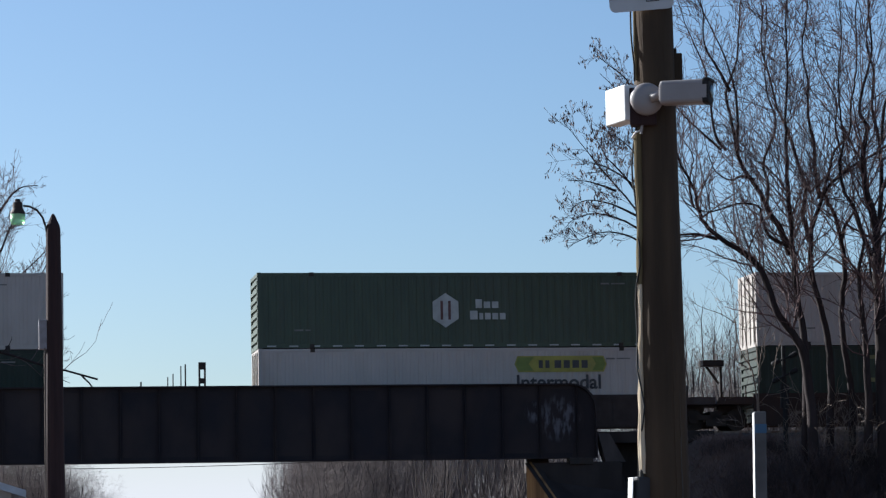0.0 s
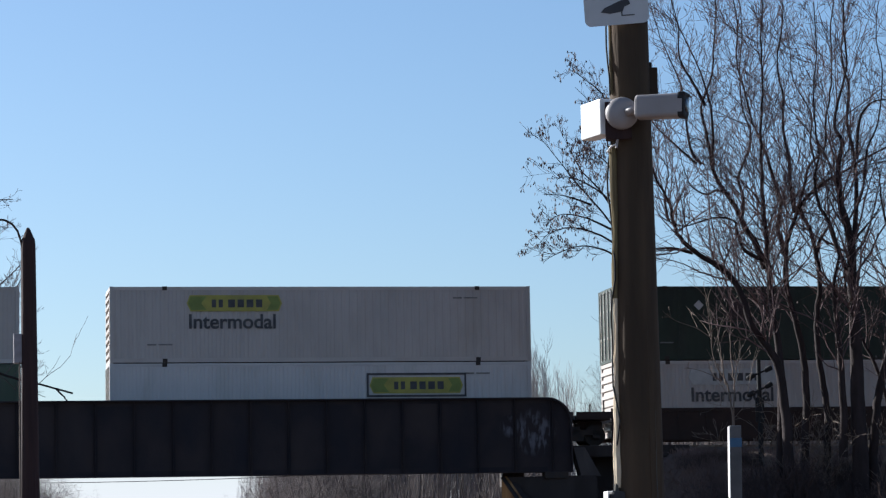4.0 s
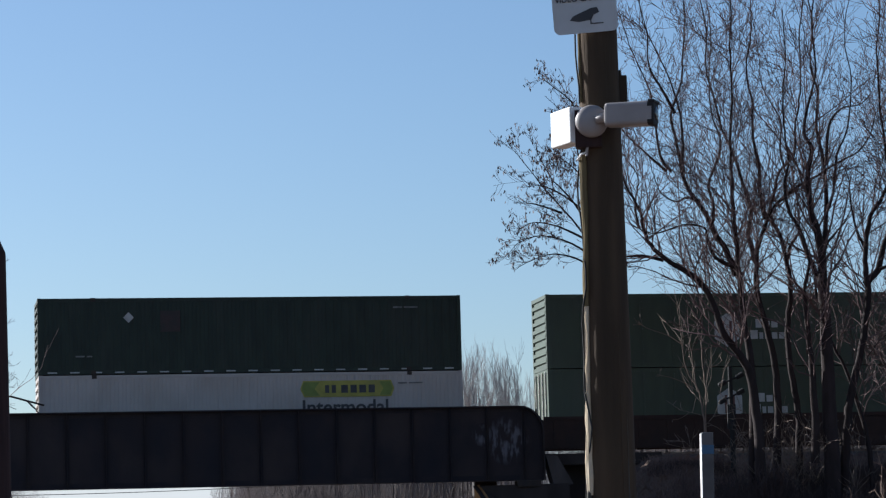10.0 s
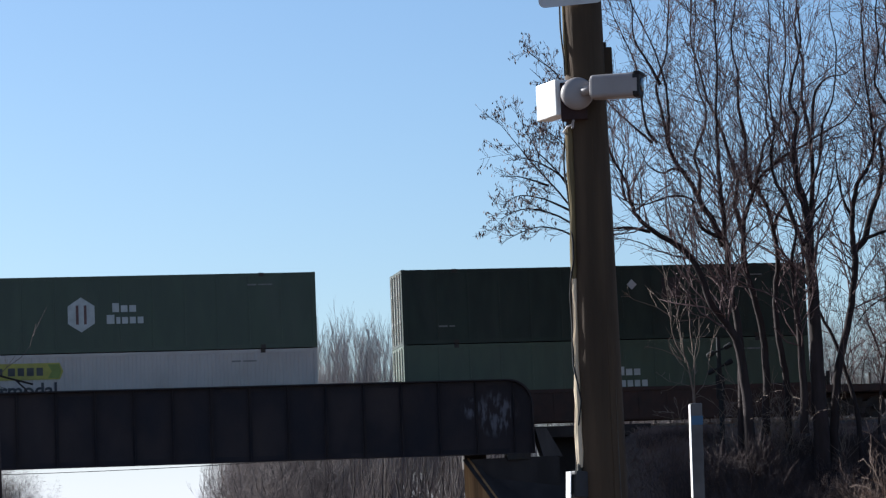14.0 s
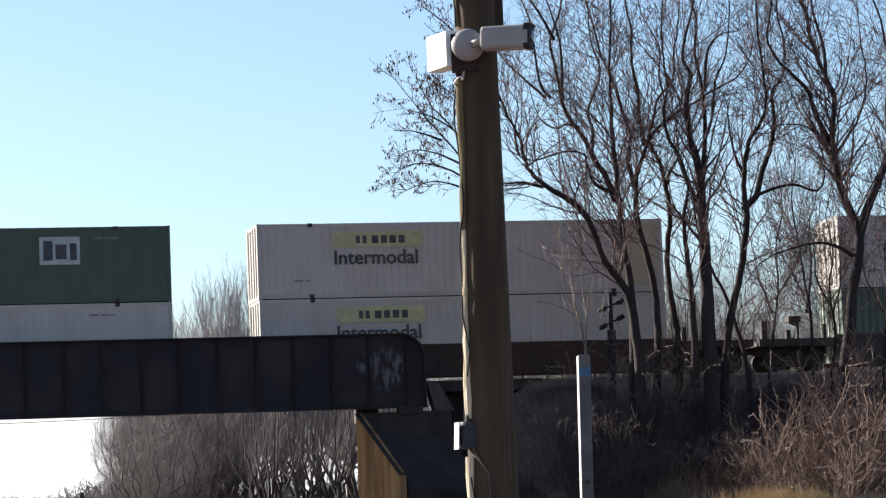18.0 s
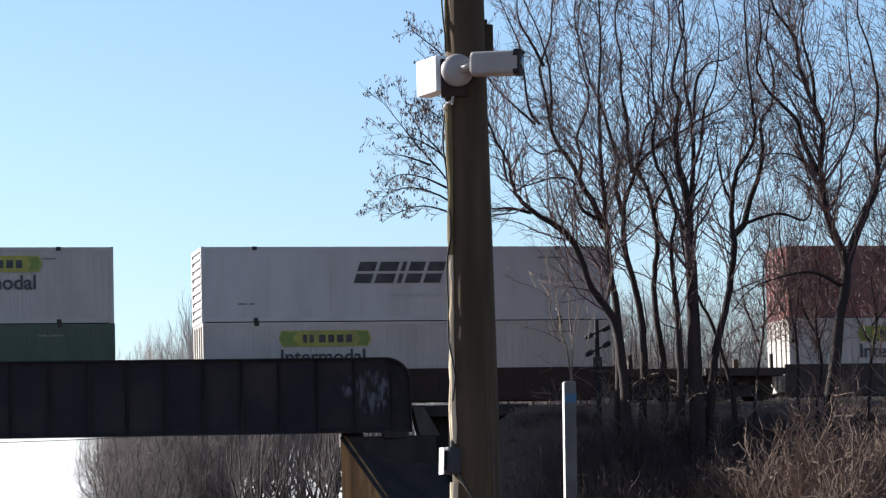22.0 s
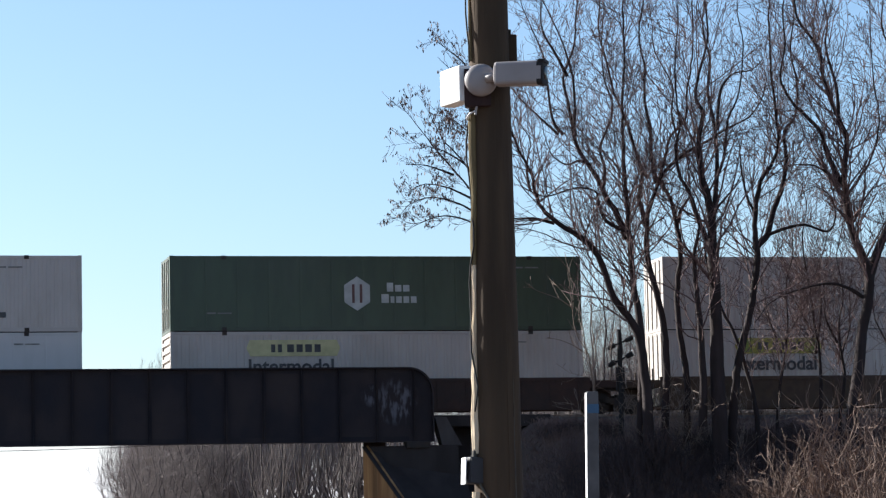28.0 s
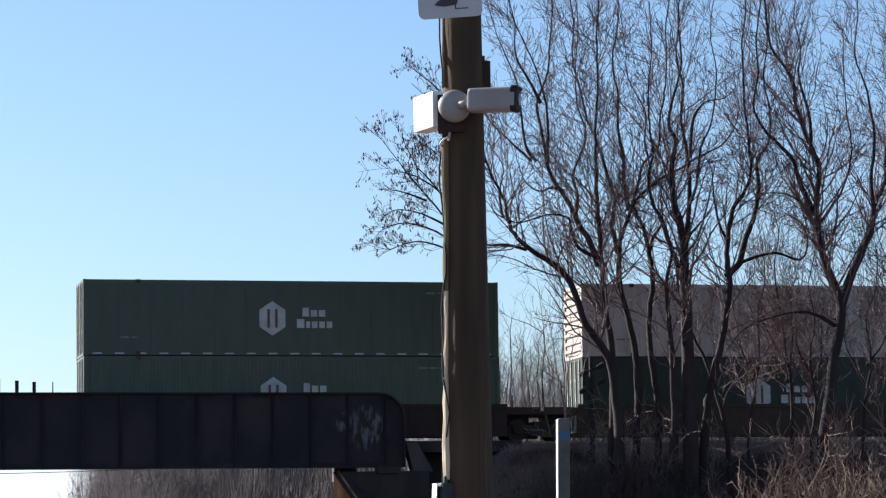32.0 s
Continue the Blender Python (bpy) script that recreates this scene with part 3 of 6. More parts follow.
def put_mark(con, mark):
    """The sign-writing on the side that faces the road; brand names are plain shapes."""
    kind, x = mark
    y = -0.012
    if kind in ("jbh", "jbh_faded", "jbh_grey", "jbh_box"):
        plate = {"jbh": YELLOW, "jbh_faded": FADED_YELLOW, "jbh_grey": GREY_PLATE, "jbh_box": YELLOW}[kind]
        z = CON_H - (1.2 if kind == "jbh_box" else 0.95)
        top = shared(("plate", kind), lambda: mesh_of("sign_plate", slab([(0.0, 0.3), (0.15, 0.0), (3.5, 0.0), (3.62, 0.3), (3.5, 0.62), (0.12, 0.62)], y - 0.006, y + 0.006), plate))
        sp = put("sign_plate", top, con, pose(x, 0, z), "yellow sign plate" if kind != "jbh_grey" else "faded grey sign plate")

        u = 0.95
        for w, h in ((0.16, 0.3), (0.16, 0.3), (0, 0), (0.26, 0.3), (0.24, 0.3), (0.26, 0.3), (0.24, 0.3)):
            if w:
                put("sign_block", shared(("block", w, h), lambda: mesh_of("sign_block", block(w, h, y), LOGO_DARK)), sp, pose(u, 0, 0))
            u += w + 0.1
        if kind in ("jbh", "jbh_box"):
            put("sign_wedge", shared("wedge", lambda: mesh_of("sign_wedge", slab([(0.05, 0.3), (0.17, 0.05), (0.75, 0.05), (0.55, 0.31), (0.75, 0.57), (0.14, 0.57)], y - 0.012, y - 0.007), OLIVE)), sp)
            put("sign_wedge", shared("wedge_end", lambda: mesh_of("sign_wedge", slab([(3.56, 0.3), (3.46, 0.05), (3.05, 0.05), (3.2, 0.31), (3.05, 0.57), (3.47, 0.57)], y - 0.012, y - 0.007), OLIVE)), sp)
        if kind == "jbh_box":
            put("sign_border", shared("border", lambda: mesh_of("sign_border", boxes((-0.1, 3.75, y - 0.01, y, -0.14, -0.06), (-0.1, 3.75, y - 0.01, y, 0.7, 0.78), (-0.1, -0.03, y - 0.01, y, -0.06, 0.7), (3.68, 3.75, y - 0.01, y, -0.06, 0.7)), LOGO_DARK)), sp)
        put("lettering", lettering("Intermodal", 0.6 if kind == "jbh_box" else 0.76, LOGO_DARK if kind != "jbh_box" else MARK_GREY), con, pose(x + (0.5 if kind == "jbh_box" else 0.04), y - 0.004, z - 0.64), "dark lettering")
    elif kind in ("hub", "hub_dash"):
        def hexa():
            return slab([(0.58 * math.cos(a), 0.66 * math.sin(a)) for a in [math.pi / 2 + i * math.pi / 3 for i in range(6)]], y - 0.006, y + 0.004)
        hx = put("emblem", shared("hexa", lambda: mesh_of("emblem", hexa(), LOGO_WHITE)), con, pose(x + 0.58, 0, CON_H - 1.46), "white hexagon emblem")
        for u in (-0.2, 0.1):
            put("emblem_bar", shared("hbar", lambda: mesh_of("emblem_bar", boxes((0, 0.1, y - 0.014, y - 0.008, -0.36, 0.36)), LOGO_RED)), hx, pose(u, 0, 0))
        for x0, z0, widths in ((1.75, 0.02, (0.3, 0.3, 0.3)), (1.53, -0.42, (0.34, 0.2, 0.27, 0.27, 0.27))):
            u = x0
            for i, w in enumerate(widths):
                tall = 0.34 if i == 0 else 0.25
                put("emblem_block", shared(("eb", w, tall), lambda: mesh_of("emblem_block", boxes((0, w - 0.05, y - 0.006, y + 0.004, 0, tall)), LOGO_WHITE)), con, pose(x + u, 0, CON_H - 1.4 + z0))
                u += w + 0.02
    elif kind == "emp_faint":
        put("sign_diamond", shared("diam", lambda: mesh_of("sign_diamond", slab([(0, -0.2), (0.2, 0), (0, 0.2), (-0.2, 0)], y - 0.006, y + 0.004), GREY_PLATE)), con, pose(x - 1.2, 0, CON_H - 0.75), "small pale diamond")
        put("sign_plate", shared("faint", lambda: mesh_of("sign_plate", boxes((0, 0.75, y - 0.006, y + 0.004, 0, 0.8)), FADED_MARK)), con, pose(x, 0, CON_H - 1.3), "faded dark red square plate")
    elif kind in ("emp", "emp_yellow"):
        plate = {"emp": LOGO_WHITE, "emp_yellow": DULL_YELLOW}[kind]
        sp = put("sign_plate", shared(("empp", kind), lambda: mesh_of("sign_plate", boxes((0, 1.52, y - 0.006, y + 0.004, 0, 1.05)), plate)), con, pose(x, 0, CON_H - 1.42), "square sign plate")
        dark = {"emp": LOGO_DARK, "emp_yellow": GREEN_PAINT}[kind]
        a, b = y - 0.014, y - 0.008
        for n, (x0, x1, z0, z1) in enumerate(((0.14, 0.5, 0.16, 0.9), (0.6, 1.02, 0.2, 0.76), (1.14, 1.4, 0.16, 0.8))):
            put("sign_block", shared(("emp", n, kind), lambda: mesh_of("sign_block", boxes((x0, x1, a, b, z0, z1)), dark)), sp)
    elif kind == "swift":
        u = 0.0
        k = Matrix(((1, 0, 0.35, 0), (0, 1, 0, 0), (0, 0, 1, 0), (0, 0, 0, 1)))
        for n, w in enumerate((0.68, 0.74, 0.17, 0.6, 0.66)):
            for z0, z1 in ((0.0, 0.36), (0.46, 0.82)):
                def slanted():
                    bm = boxes((0, w, y - 0.006, y + 0.004, z0, z1))
                    bmesh.ops.transform(bm, matrix=k, verts=bm.verts[:])
                    return bm
                put("sign_block", shared(("slant", n, z0), lambda: mesh_of("sign_block", slanted(), LOGO_DARK)), con, pose(x + u, 0, CON_H - 1.42), "dark slanted bar")
            u += w + 0.14
        put("sign_line", shared("sline", lambda: mesh_of("sign_line", boxes((0, 2.35, y - 0.006, y + 0.004, 0, 0.1)), GREY_PLATE)), con, pose(x + 1.5, 0, CON_H - 1.92))
    elif kind == "panels":
        for px in (2.35, 11.3):
            out = [(0, 0.25), (0.2, 0), (2.75, 0), (2.75, 2.5), (0.25, 2.5), (0, 2.25)]
            if px > 5:
                out = [(2.8 - a, b) for a, b in out][::-1]
            pn = part("sign_panel", slab(out, y - 0.006, y + 0.004), NAVY, con, "navy sign panel", at=pose(px, 0, 0.2))
            for i in range(4):
                u = 0.55 + 0.42 * i
                part("sign_block", boxes((u, u + 0.3, y - 0.014, y - 0.008, 1.05, 1.45)), LOGO_WHITE, pn)
            for a, b, c, d in ((0.55, 2.2, 0.72, 0.77), (0.75, 1.5, 1.85, 1.95), (1.1, 2.0, 2.0, 2.06)):
                part("sign_line", boxes((a, b, y - 0.014, y - 0.008, c, d)), LOGO_WHITE, pn)
        for i in range(10):
            part("sign_block", boxes((5.85 + 0.34 * i, 6.1 + 0.34 * i, y - 0.006, y + 0.004, 1.55, 1.9)), SKYBLUE, con, "pale blue block mark")
        part("sign_line", boxes((6.3, 7.5, y - 0.006, y + 0.004, 1.22, 1.27)), SKYBLUE, con)
        put("lettering", lettering("EXECUTION", 0.6, NAVY), con, pose(7.65, y - 0.004, 1.05), "navy lettering")
    elif kind == "small":
        part("sign_line", boxes((x, x + 2.6, y - 0.006, y + 0.004, 0.86, 0.96)), GREY_PLATE, con)


def container(paint, mark, lower, rng, dashes=False, group=""):
    """A 53-foot box; its origin is at the lower left corner of the side that faces the road."""
    p = paint.name
    ribbed = paint in (WHITE_PAINT, CREAM_PAINT) or rng.random() < 0.3
    colour = {"white_paint": "dusty white", "bright_white_paint": "clean white", "cream_paint": "cream", "green_paint": "green", "light_green_paint": "light green", "dark_green_paint": "dark green", "red_paint": "dark red", "orange_red_paint": "orange-red", "blue_paint": "blue", "tan_paint": "tan"}[p]
    what = {"jbh": "with a yellow sign plate", "jbh_faded": "with a faded yellow sign plate", "jbh_grey": "with a grey sign plate", "jbh_box": "with a black-bordered yellow sign plate", "hub": "with a white hexagon emblem", "emp": "with a square white sign", "emp_yellow": "with a square yellow sign", "emp_faint": "with a faded dark red square", "swift": "with dark slanted marks", "panels": "with two navy sign panels", "small": "with a line of small marks", "": "without markings"}[mark[0] if mark else ""]
    con = thing("shipping_container", pose(0, 0, 0), "%s %s %s container %s" % ("lower" if lower else "upper", colour, "ribbed" if ribbed else "flat-sided", what), "shipping container", group)
    for front in (-1, 1):
        put("side_wall", shared((p, "side", ribbed, front), lambda: mesh_of("side_wall", ribbed_side(front) if ribbed else smooth_side(front), paint)), con)
    put("roof", shared((p, "roof"), lambda: mesh_of("roof", boxes((0.05, CON_L - 0.05, 0.05, CON_W - 0.05, CON_H - 0.07, CON_H - 0.02)), paint)), con)
    put("floor", shared((p, "floor"), lambda: mesh_of("floor", boxes((0.05, CON_L - 0.05, 0.05, CON_W - 0.05, 0.05, 0.15)), STEEL_DARK)), con)
    for y in (0.0, CON_W - 0.08):
        put("top_rail", shared((p, "trail", y), lambda: mesh_of("top_rail", boxes((0.1, CON_L - 0.1, y, y + 0.08, CON_H - 0.13, CON_H - 0.01)), paint)), con)
        put("bottom_rail", shared((p, "brail", y), lambda: mesh_of("bottom_rail", boxes((0.1, CON_L - 0.1, y, y + 0.08, 0.02, 0.17)), paint)), con)
        for x in (0.0, CON_L - 0.14):
            put("corner_post", shared((p, "post", x, y), lambda: mesh_of("corner_post", boxes((x, x + 0.14, y - 0.006 if y == 0 else y - 0.06, y + 0.14 if y == 0 else y + 0.086, 0.0, CON_H)), paint)), con)
    # lifting fittings at the 40-foot marks
    for x in (1.98, CON_L - 2.16):
        for z0, z1 in ((CON_H - 0.14, CON_H + 0.004), (0.0, 0.16)):
            put("lifting_fitting", shared(("fit", x, z0), lambda: mesh_of("lifting_fitting", boxes((x, x + 0.18, -0.014, 0.15, z0, z1)), STEEL_DARK)), con)
    put("end_wall", shared((p, "ends"), lambda: mesh_of("end_wall", end_sheet(), paint)), con)
    for x in (0.0, CON_L - 0.12):
        for nm, z0, z1 in (("end_header", CON_H - 0.15, CON_H - 0.008), ("end_sill", 0.0, 0.17)):
            put(nm, shared((p, nm, x), lambda: mesh_of(nm, boxes((x, x + 0.12, 0.1, CON_W - 0.1, z0, z1)), paint)), con)
    if rng.random() < 0.3:
        put("end_wall", shared((p, "ladder"), lambda: mesh_of("end_wall", ladder_end(), paint)), con)
    else:
        for k in (0, 1):
            y0 = 0.13 + k * 1.17
            door = put("door", shared((p, "door", k), lambda: mesh_of("door", boxes((0.02, 0.06, y0, y0 + 1.15, 0.18, CON_H - 0.16)), paint)), con)
            for dy in (0.3, 0.85):
                put("lock_rod", shared(("rod", k, dy), lambda: mesh_of("lock_rod", boxes((-0.03, 0.015, y0 + dy - 0.02, y0 + dy + 0.02, 0.1, CON_H - 0.08), (-0.035, 0.02, y0 + dy - 0.06, y0 + dy + 0.06, 0.9, 0.98), (-0.035, 0.02, y0 + dy - 0.05, y0 + dy + 0.05, 2.0, 2.06)), ROD)), door)
    if mark:
        put_mark(con, mark)
    if dashes:
        for i in range(19):
            put("reflector", shared("dash", lambda: mesh_of("reflector", boxes((0, 0.35, -0.012, -0.002, 0.06, 0.11)), LOGO_WHITE)), con, pose(0.35 + 0.84 * i, 0, 0))
    # a few small identification marks near the ends
    for x, z, w in ((13.3 + rng.uniform(-0.5, 0.5), 2.42, 1.2), (1.4, 0.66, 0.8 + rng.uniform(0, 0.5))):
        put("id_mark", shared(("id", w > 1.1), lambda: mesh_of("id_mark", boxes((0, 0.34, -0.008, 0.004, 0, 0.06), (0.42, 0.95 if w > 1.1 else 0.62, -0.008, 0.004, 0.005, 0.055)), MARK_GREY)), con, pose(x, -0.006, z))
    return con


# fittings that stand on the wagon's left end: (kind, place from the stack's end, half width, top over the rail)
FITTINGS = {
    1: (("frame", -2.04, 0.14, 2.86), ("post", -2.85, 0.02, 2.72), ("post", -2.68, 0.028, 2.78), ("post", -3.15, 0.02, 2.42), ("post", -3.35, 0.02, 2.3)),
    2: (("platform", -1.56, 0.42, 2.8), ("post", -2.3, 0.015, 2.6), ("post", -0.5, 0.015, 2.55)),
    3: (("platform", -1.55, 0.4, 2.75), ("post", -1.12, 0.02, 2.5), ("post", -0.5, 0.018, 2.5)),
    4: (("post", -2.6, 0.02, 2.3), ("post", -2.2, 0.02, 2.35), ("post", -1.5, 0.06, 2.25)),
    21: (("platform", -1.7, 0.26, 2.25), ("post", -2.9, 0.12, 2.1)),
    22: (("platform", -2.4, 0.22, 2.2), ("post", -1.4, 0.1, 2.12)),
    29: (("hook", -3.3, 0.12, 2.4), ("hook", -1.0, 0.12, 2.4)),
    33: (("handrail", -1.13, 0.09, 2.5), ("post", -3.2, 0.025, 2.15)),
    34: (("post", -3.05, 0.02, 2.45), ("post", -2.4, 0.065, 2.4), ("post", -1.75, 0.065, 2.35), ("post", -1.05, 0.02, 2.35)),
}


def end_fitting(car, kind, x, w, top):
    y = 1.15
    if kind == "post":
        part("end_post", boxes((x - w, x + w, y, y + 2 * w, 1.1, top)), STEEL_DARK, car)
    elif kind == "frame":
        part("end_frame", boxes((x - w, x - 0.5 * w, y, y + 0.08, 1.1, top), (x + 0.5 * w, x + w, y, y + 0.08, 1.1, top), (x - 0.5 * w, x + 0.5 * w, y, y + 0.08, top - 0.28, top), (x - 0.5 * w, x + 0.5 * w, y, y + 0.08, 2.05, 2.25)), STEEL_DARK, car, "dark upright frame")
    elif kind == "platform":
        bm = boxes((x - w, x + w, y - 0.3, y + 0.3, top - 0.24, top), (x + w - 0.1, x + w, y, y + 0.1, 1.1, top - 0.24), bevel=0.01)
        cyl(bm, (x + w - 0.15, y, 1.9), (x - 0.5 * w, y, top - 0.24), 0.05, n=8)
        part("brake_platform", bm, STEEL_DARK, car, "dark brake platform on a braced leg")
    elif kind == "hook":
        for d in (-0.3, 0.3):
            SV, SF = [], []
            tube(SV, SF, [Vector((x + d - w, y, 1.1)), Vector((x + d - w, y, top - 0.05)), Vector((x + d - 0.5 * w, y, top)), Vector((x + d + 0.5 * w, y, top)), Vector((x + d + w, y, top - 0.05)), Vector((x + d + w, y, 1.3))], 0.018, 0.018, 6)
            put("grab_rail", raw_mesh("grab_rail", SV, SF, STEEL_DARK), car, label="bent grab rail")
    elif kind == "handrail":
        part("end_post", boxes((x - w, x + w, y, y + 0.16, 1.1, top)), STEEL_DARK, car)
        SV, SF = [], []
        tube(SV, SF, [Vector(p) for p in ((x - w, y, top - 0.06), (x - 0.7, y, top - 0.07), (x - 1.2, y, top - 0.25), (x - 1.36, y, top - 0.4), (x - 1.38, y, 1.1))], 0.025, 0.025, 6)
        put("handrail", raw_mesh("handrail", SV, SF, ROD), car, label="bent pipe handrail")


def well_car(paint, rng, long_left, long_right):
    """A well car that holds a stack; its origin is under the stack's left end, on the rail."""
    car = thing("well_car", pose(0, 0, 0), "%s double-stack well car on steel rails" % {"rust_brown_car_paint": "rust-brown", "dusty_car_paint": "dusty dark grey", "grimy_ochre_car_paint": "grimy ochre-brown"}[paint.name], "railway wagon", "wagons of the train")
    p = paint.name
    for y in (-0.13, CON_W + 0.03):
        def sill():
            bm = boxes((-0.25, CON_L + 0.25, y, y + 0.1, 0.16 if y < 0 else 0.24, 0.36), (-0.25, CON_L + 0.25, y, y + 0.1, 1.28, 1.42), (-0.25, CON_L + 0.25, y + 0.035, y + 0.065, 0.36, 1.28))
            for k in range(15):
                x = 0.2 + k * (CON_L - 0.4) / 14
                box(bm, x - 0.05, x + 0.05, y + 0.005, y + 0.095, 0.36, 1.28)
            return bm
        put("side_sill", shared((p, "sill", y), lambda: mesh_of("side_sill", sill(), paint)), car)
    for k in range(10):
        put("cross_bearer", shared((p, "bearer"), lambda: mesh_of("cross_bearer", boxes((0.0, 0.6, -0.05, CON_W + 0.05, 0.31, 0.36)), paint)), car, pose(0.3 + 1.55 * k, 0, 0))
    for x, long, s in ((0.0, long_left, -1), (CON_L, long_right, 1)):
        reach = 3.55 if long else 1.6
        a, b = (x - reach, x - 0.2) if s < 0 else (x + 0.2, x + reach)
        def platform():
            bm = boxes((a, b, 0.25, CON_W - 0.25, 1.0, 1.18), (a + 0.2, b - 0.2, 1.05, 1.55, 0.7, 1.0), (min(a, b), max(a, b), -0.05, 0.05, 1.02, 1.3), (a, b, CON_W - 0.05, CON_W + 0.05, 1.02, 1.3))
            return bm
        put("end_platform", shared((p, "plat", s, long), lambda: mesh_of("end_platform", platform(), paint)), car)
        if long:
            for q, w, top, y in ((0.75, 0.06, 1.85, 0.02), (1.45, 0.09, 1.8, CON_W - 0.2), (2.9, 0.03, 2.05, 0.02), (3.3, 0.03, 1.9, CON_W - 0.1)):
                if q < 2 or rng.random() < 0.5:
                    put("stanchion", shared((p, "st", s, q, y), lambda: mesh_of("stanchion", boxes((x + s * q - w, x + s * q + w, y, y + 2 * w, 1.1, top)), STEEL_DARK)), car)
            if rng.random() < 0.12:
                put("brake_stand", shared((p, "brake", s), lambda: mesh_of("brake_stand", boxes((x + s * 2.0 - 0.42, x + s * 2.0 + 0.42, 0.9, 1.7, 2.12, 2.2), (x + s * 2.0 - 0.3, x + s * 2.0 + 0.36, 1.2, 1.26, 1.95, 2.12), (x + s * 2.0 - 0.05, x + s * 2.0 + 0.05, 1.1, 1.2, 1.1, 2.12), (x + s * 2.0 + 0.3, x + s * 2.0 + 0.36, 1.1, 1.2, 1.1, 2.12)), STEEL_DARK)), car)
            put("coupler", shared((p, "coup", s), lambda: mesh_of("coupler", boxes((min(x + s * 3.4, x + s * 3.72), max(x + s * 3.4, x + s * 3.72), 1.15, 1.45, 0.75, 1.0), bevel=0.02), STEEL_DARK)), car)
        else:
            for q in (0.5,):
                for y in (0.05, CON_W - 0.1):
                    put("stanchion", shared((p, "sts", s, q, y), lambda: mesh_of("stanchion", boxes((x + s * q - 0.025, x + s * q + 0.025, y, y + 0.05, 1.1, 1.75)), STEEL_DARK)), car)
        if long or s < 0:
            cx = x + s * (1.9 if long else 1.67)

            def frame_side():
                bm = bmesh.new()
                for y in (0.22, CON_W - 0.34):
                    box(bm, cx - 1.1, cx + 1.1, y, y + 0.12, 0.42, 0.62)
                    box(bm, cx - 0.4, cx + 0.4, y, y + 0.12, 0.18, 0.42)
                    box(bm, cx - 1.05, cx - 0.75, y, y + 0.12, 0.3, 0.6)
                    box(bm, cx + 0.75, cx + 1.05, y, y + 0.12, 0.3, 0.6)
                box(bm, cx - 0.25, cx + 0.25, 0.22, CON_W - 0.22, 0.45, 0.75)
                return bm
            truck = put("truck", shared(("truck", s, long), lambda: mesh_of("truck", frame_side(), STEEL_DARK)), car)

            def wheelset(wx):
                bm = bmesh.new()
                for y in (0.52, CON_W - 0.52):
                    cyl(bm, (wx, y - 0.07, 0.42), (wx, y + 0.07, 0.42), 0.42, n=24)
                cyl(bm, (wx, 0.4, 0.42), (wx, CON_W - 0.4, 0.42), 0.08, n=10)
                return bm
            for d in (-0.88, 0.88):
                put("wheelset", shared(("wheels", s, long, d), lambda: mesh_of("wheelset", wheelset(cx + d), STEEL_DARK)), truck)
    return car


W_, B_, C_, G_, LG, DG, R_, O_, BL, T_ = WHITE_PAINT, BRIGHT_PAINT, CREAM_PAINT, GREEN_PAINT, LIGHT_GREEN_PAINT, DARK_GREEN_PAINT, RED_PAINT, ORANGE_PAINT, BLUE_PAINT, TAN_PAINT
J1, J2 = JBH_X
HUB = 6.65
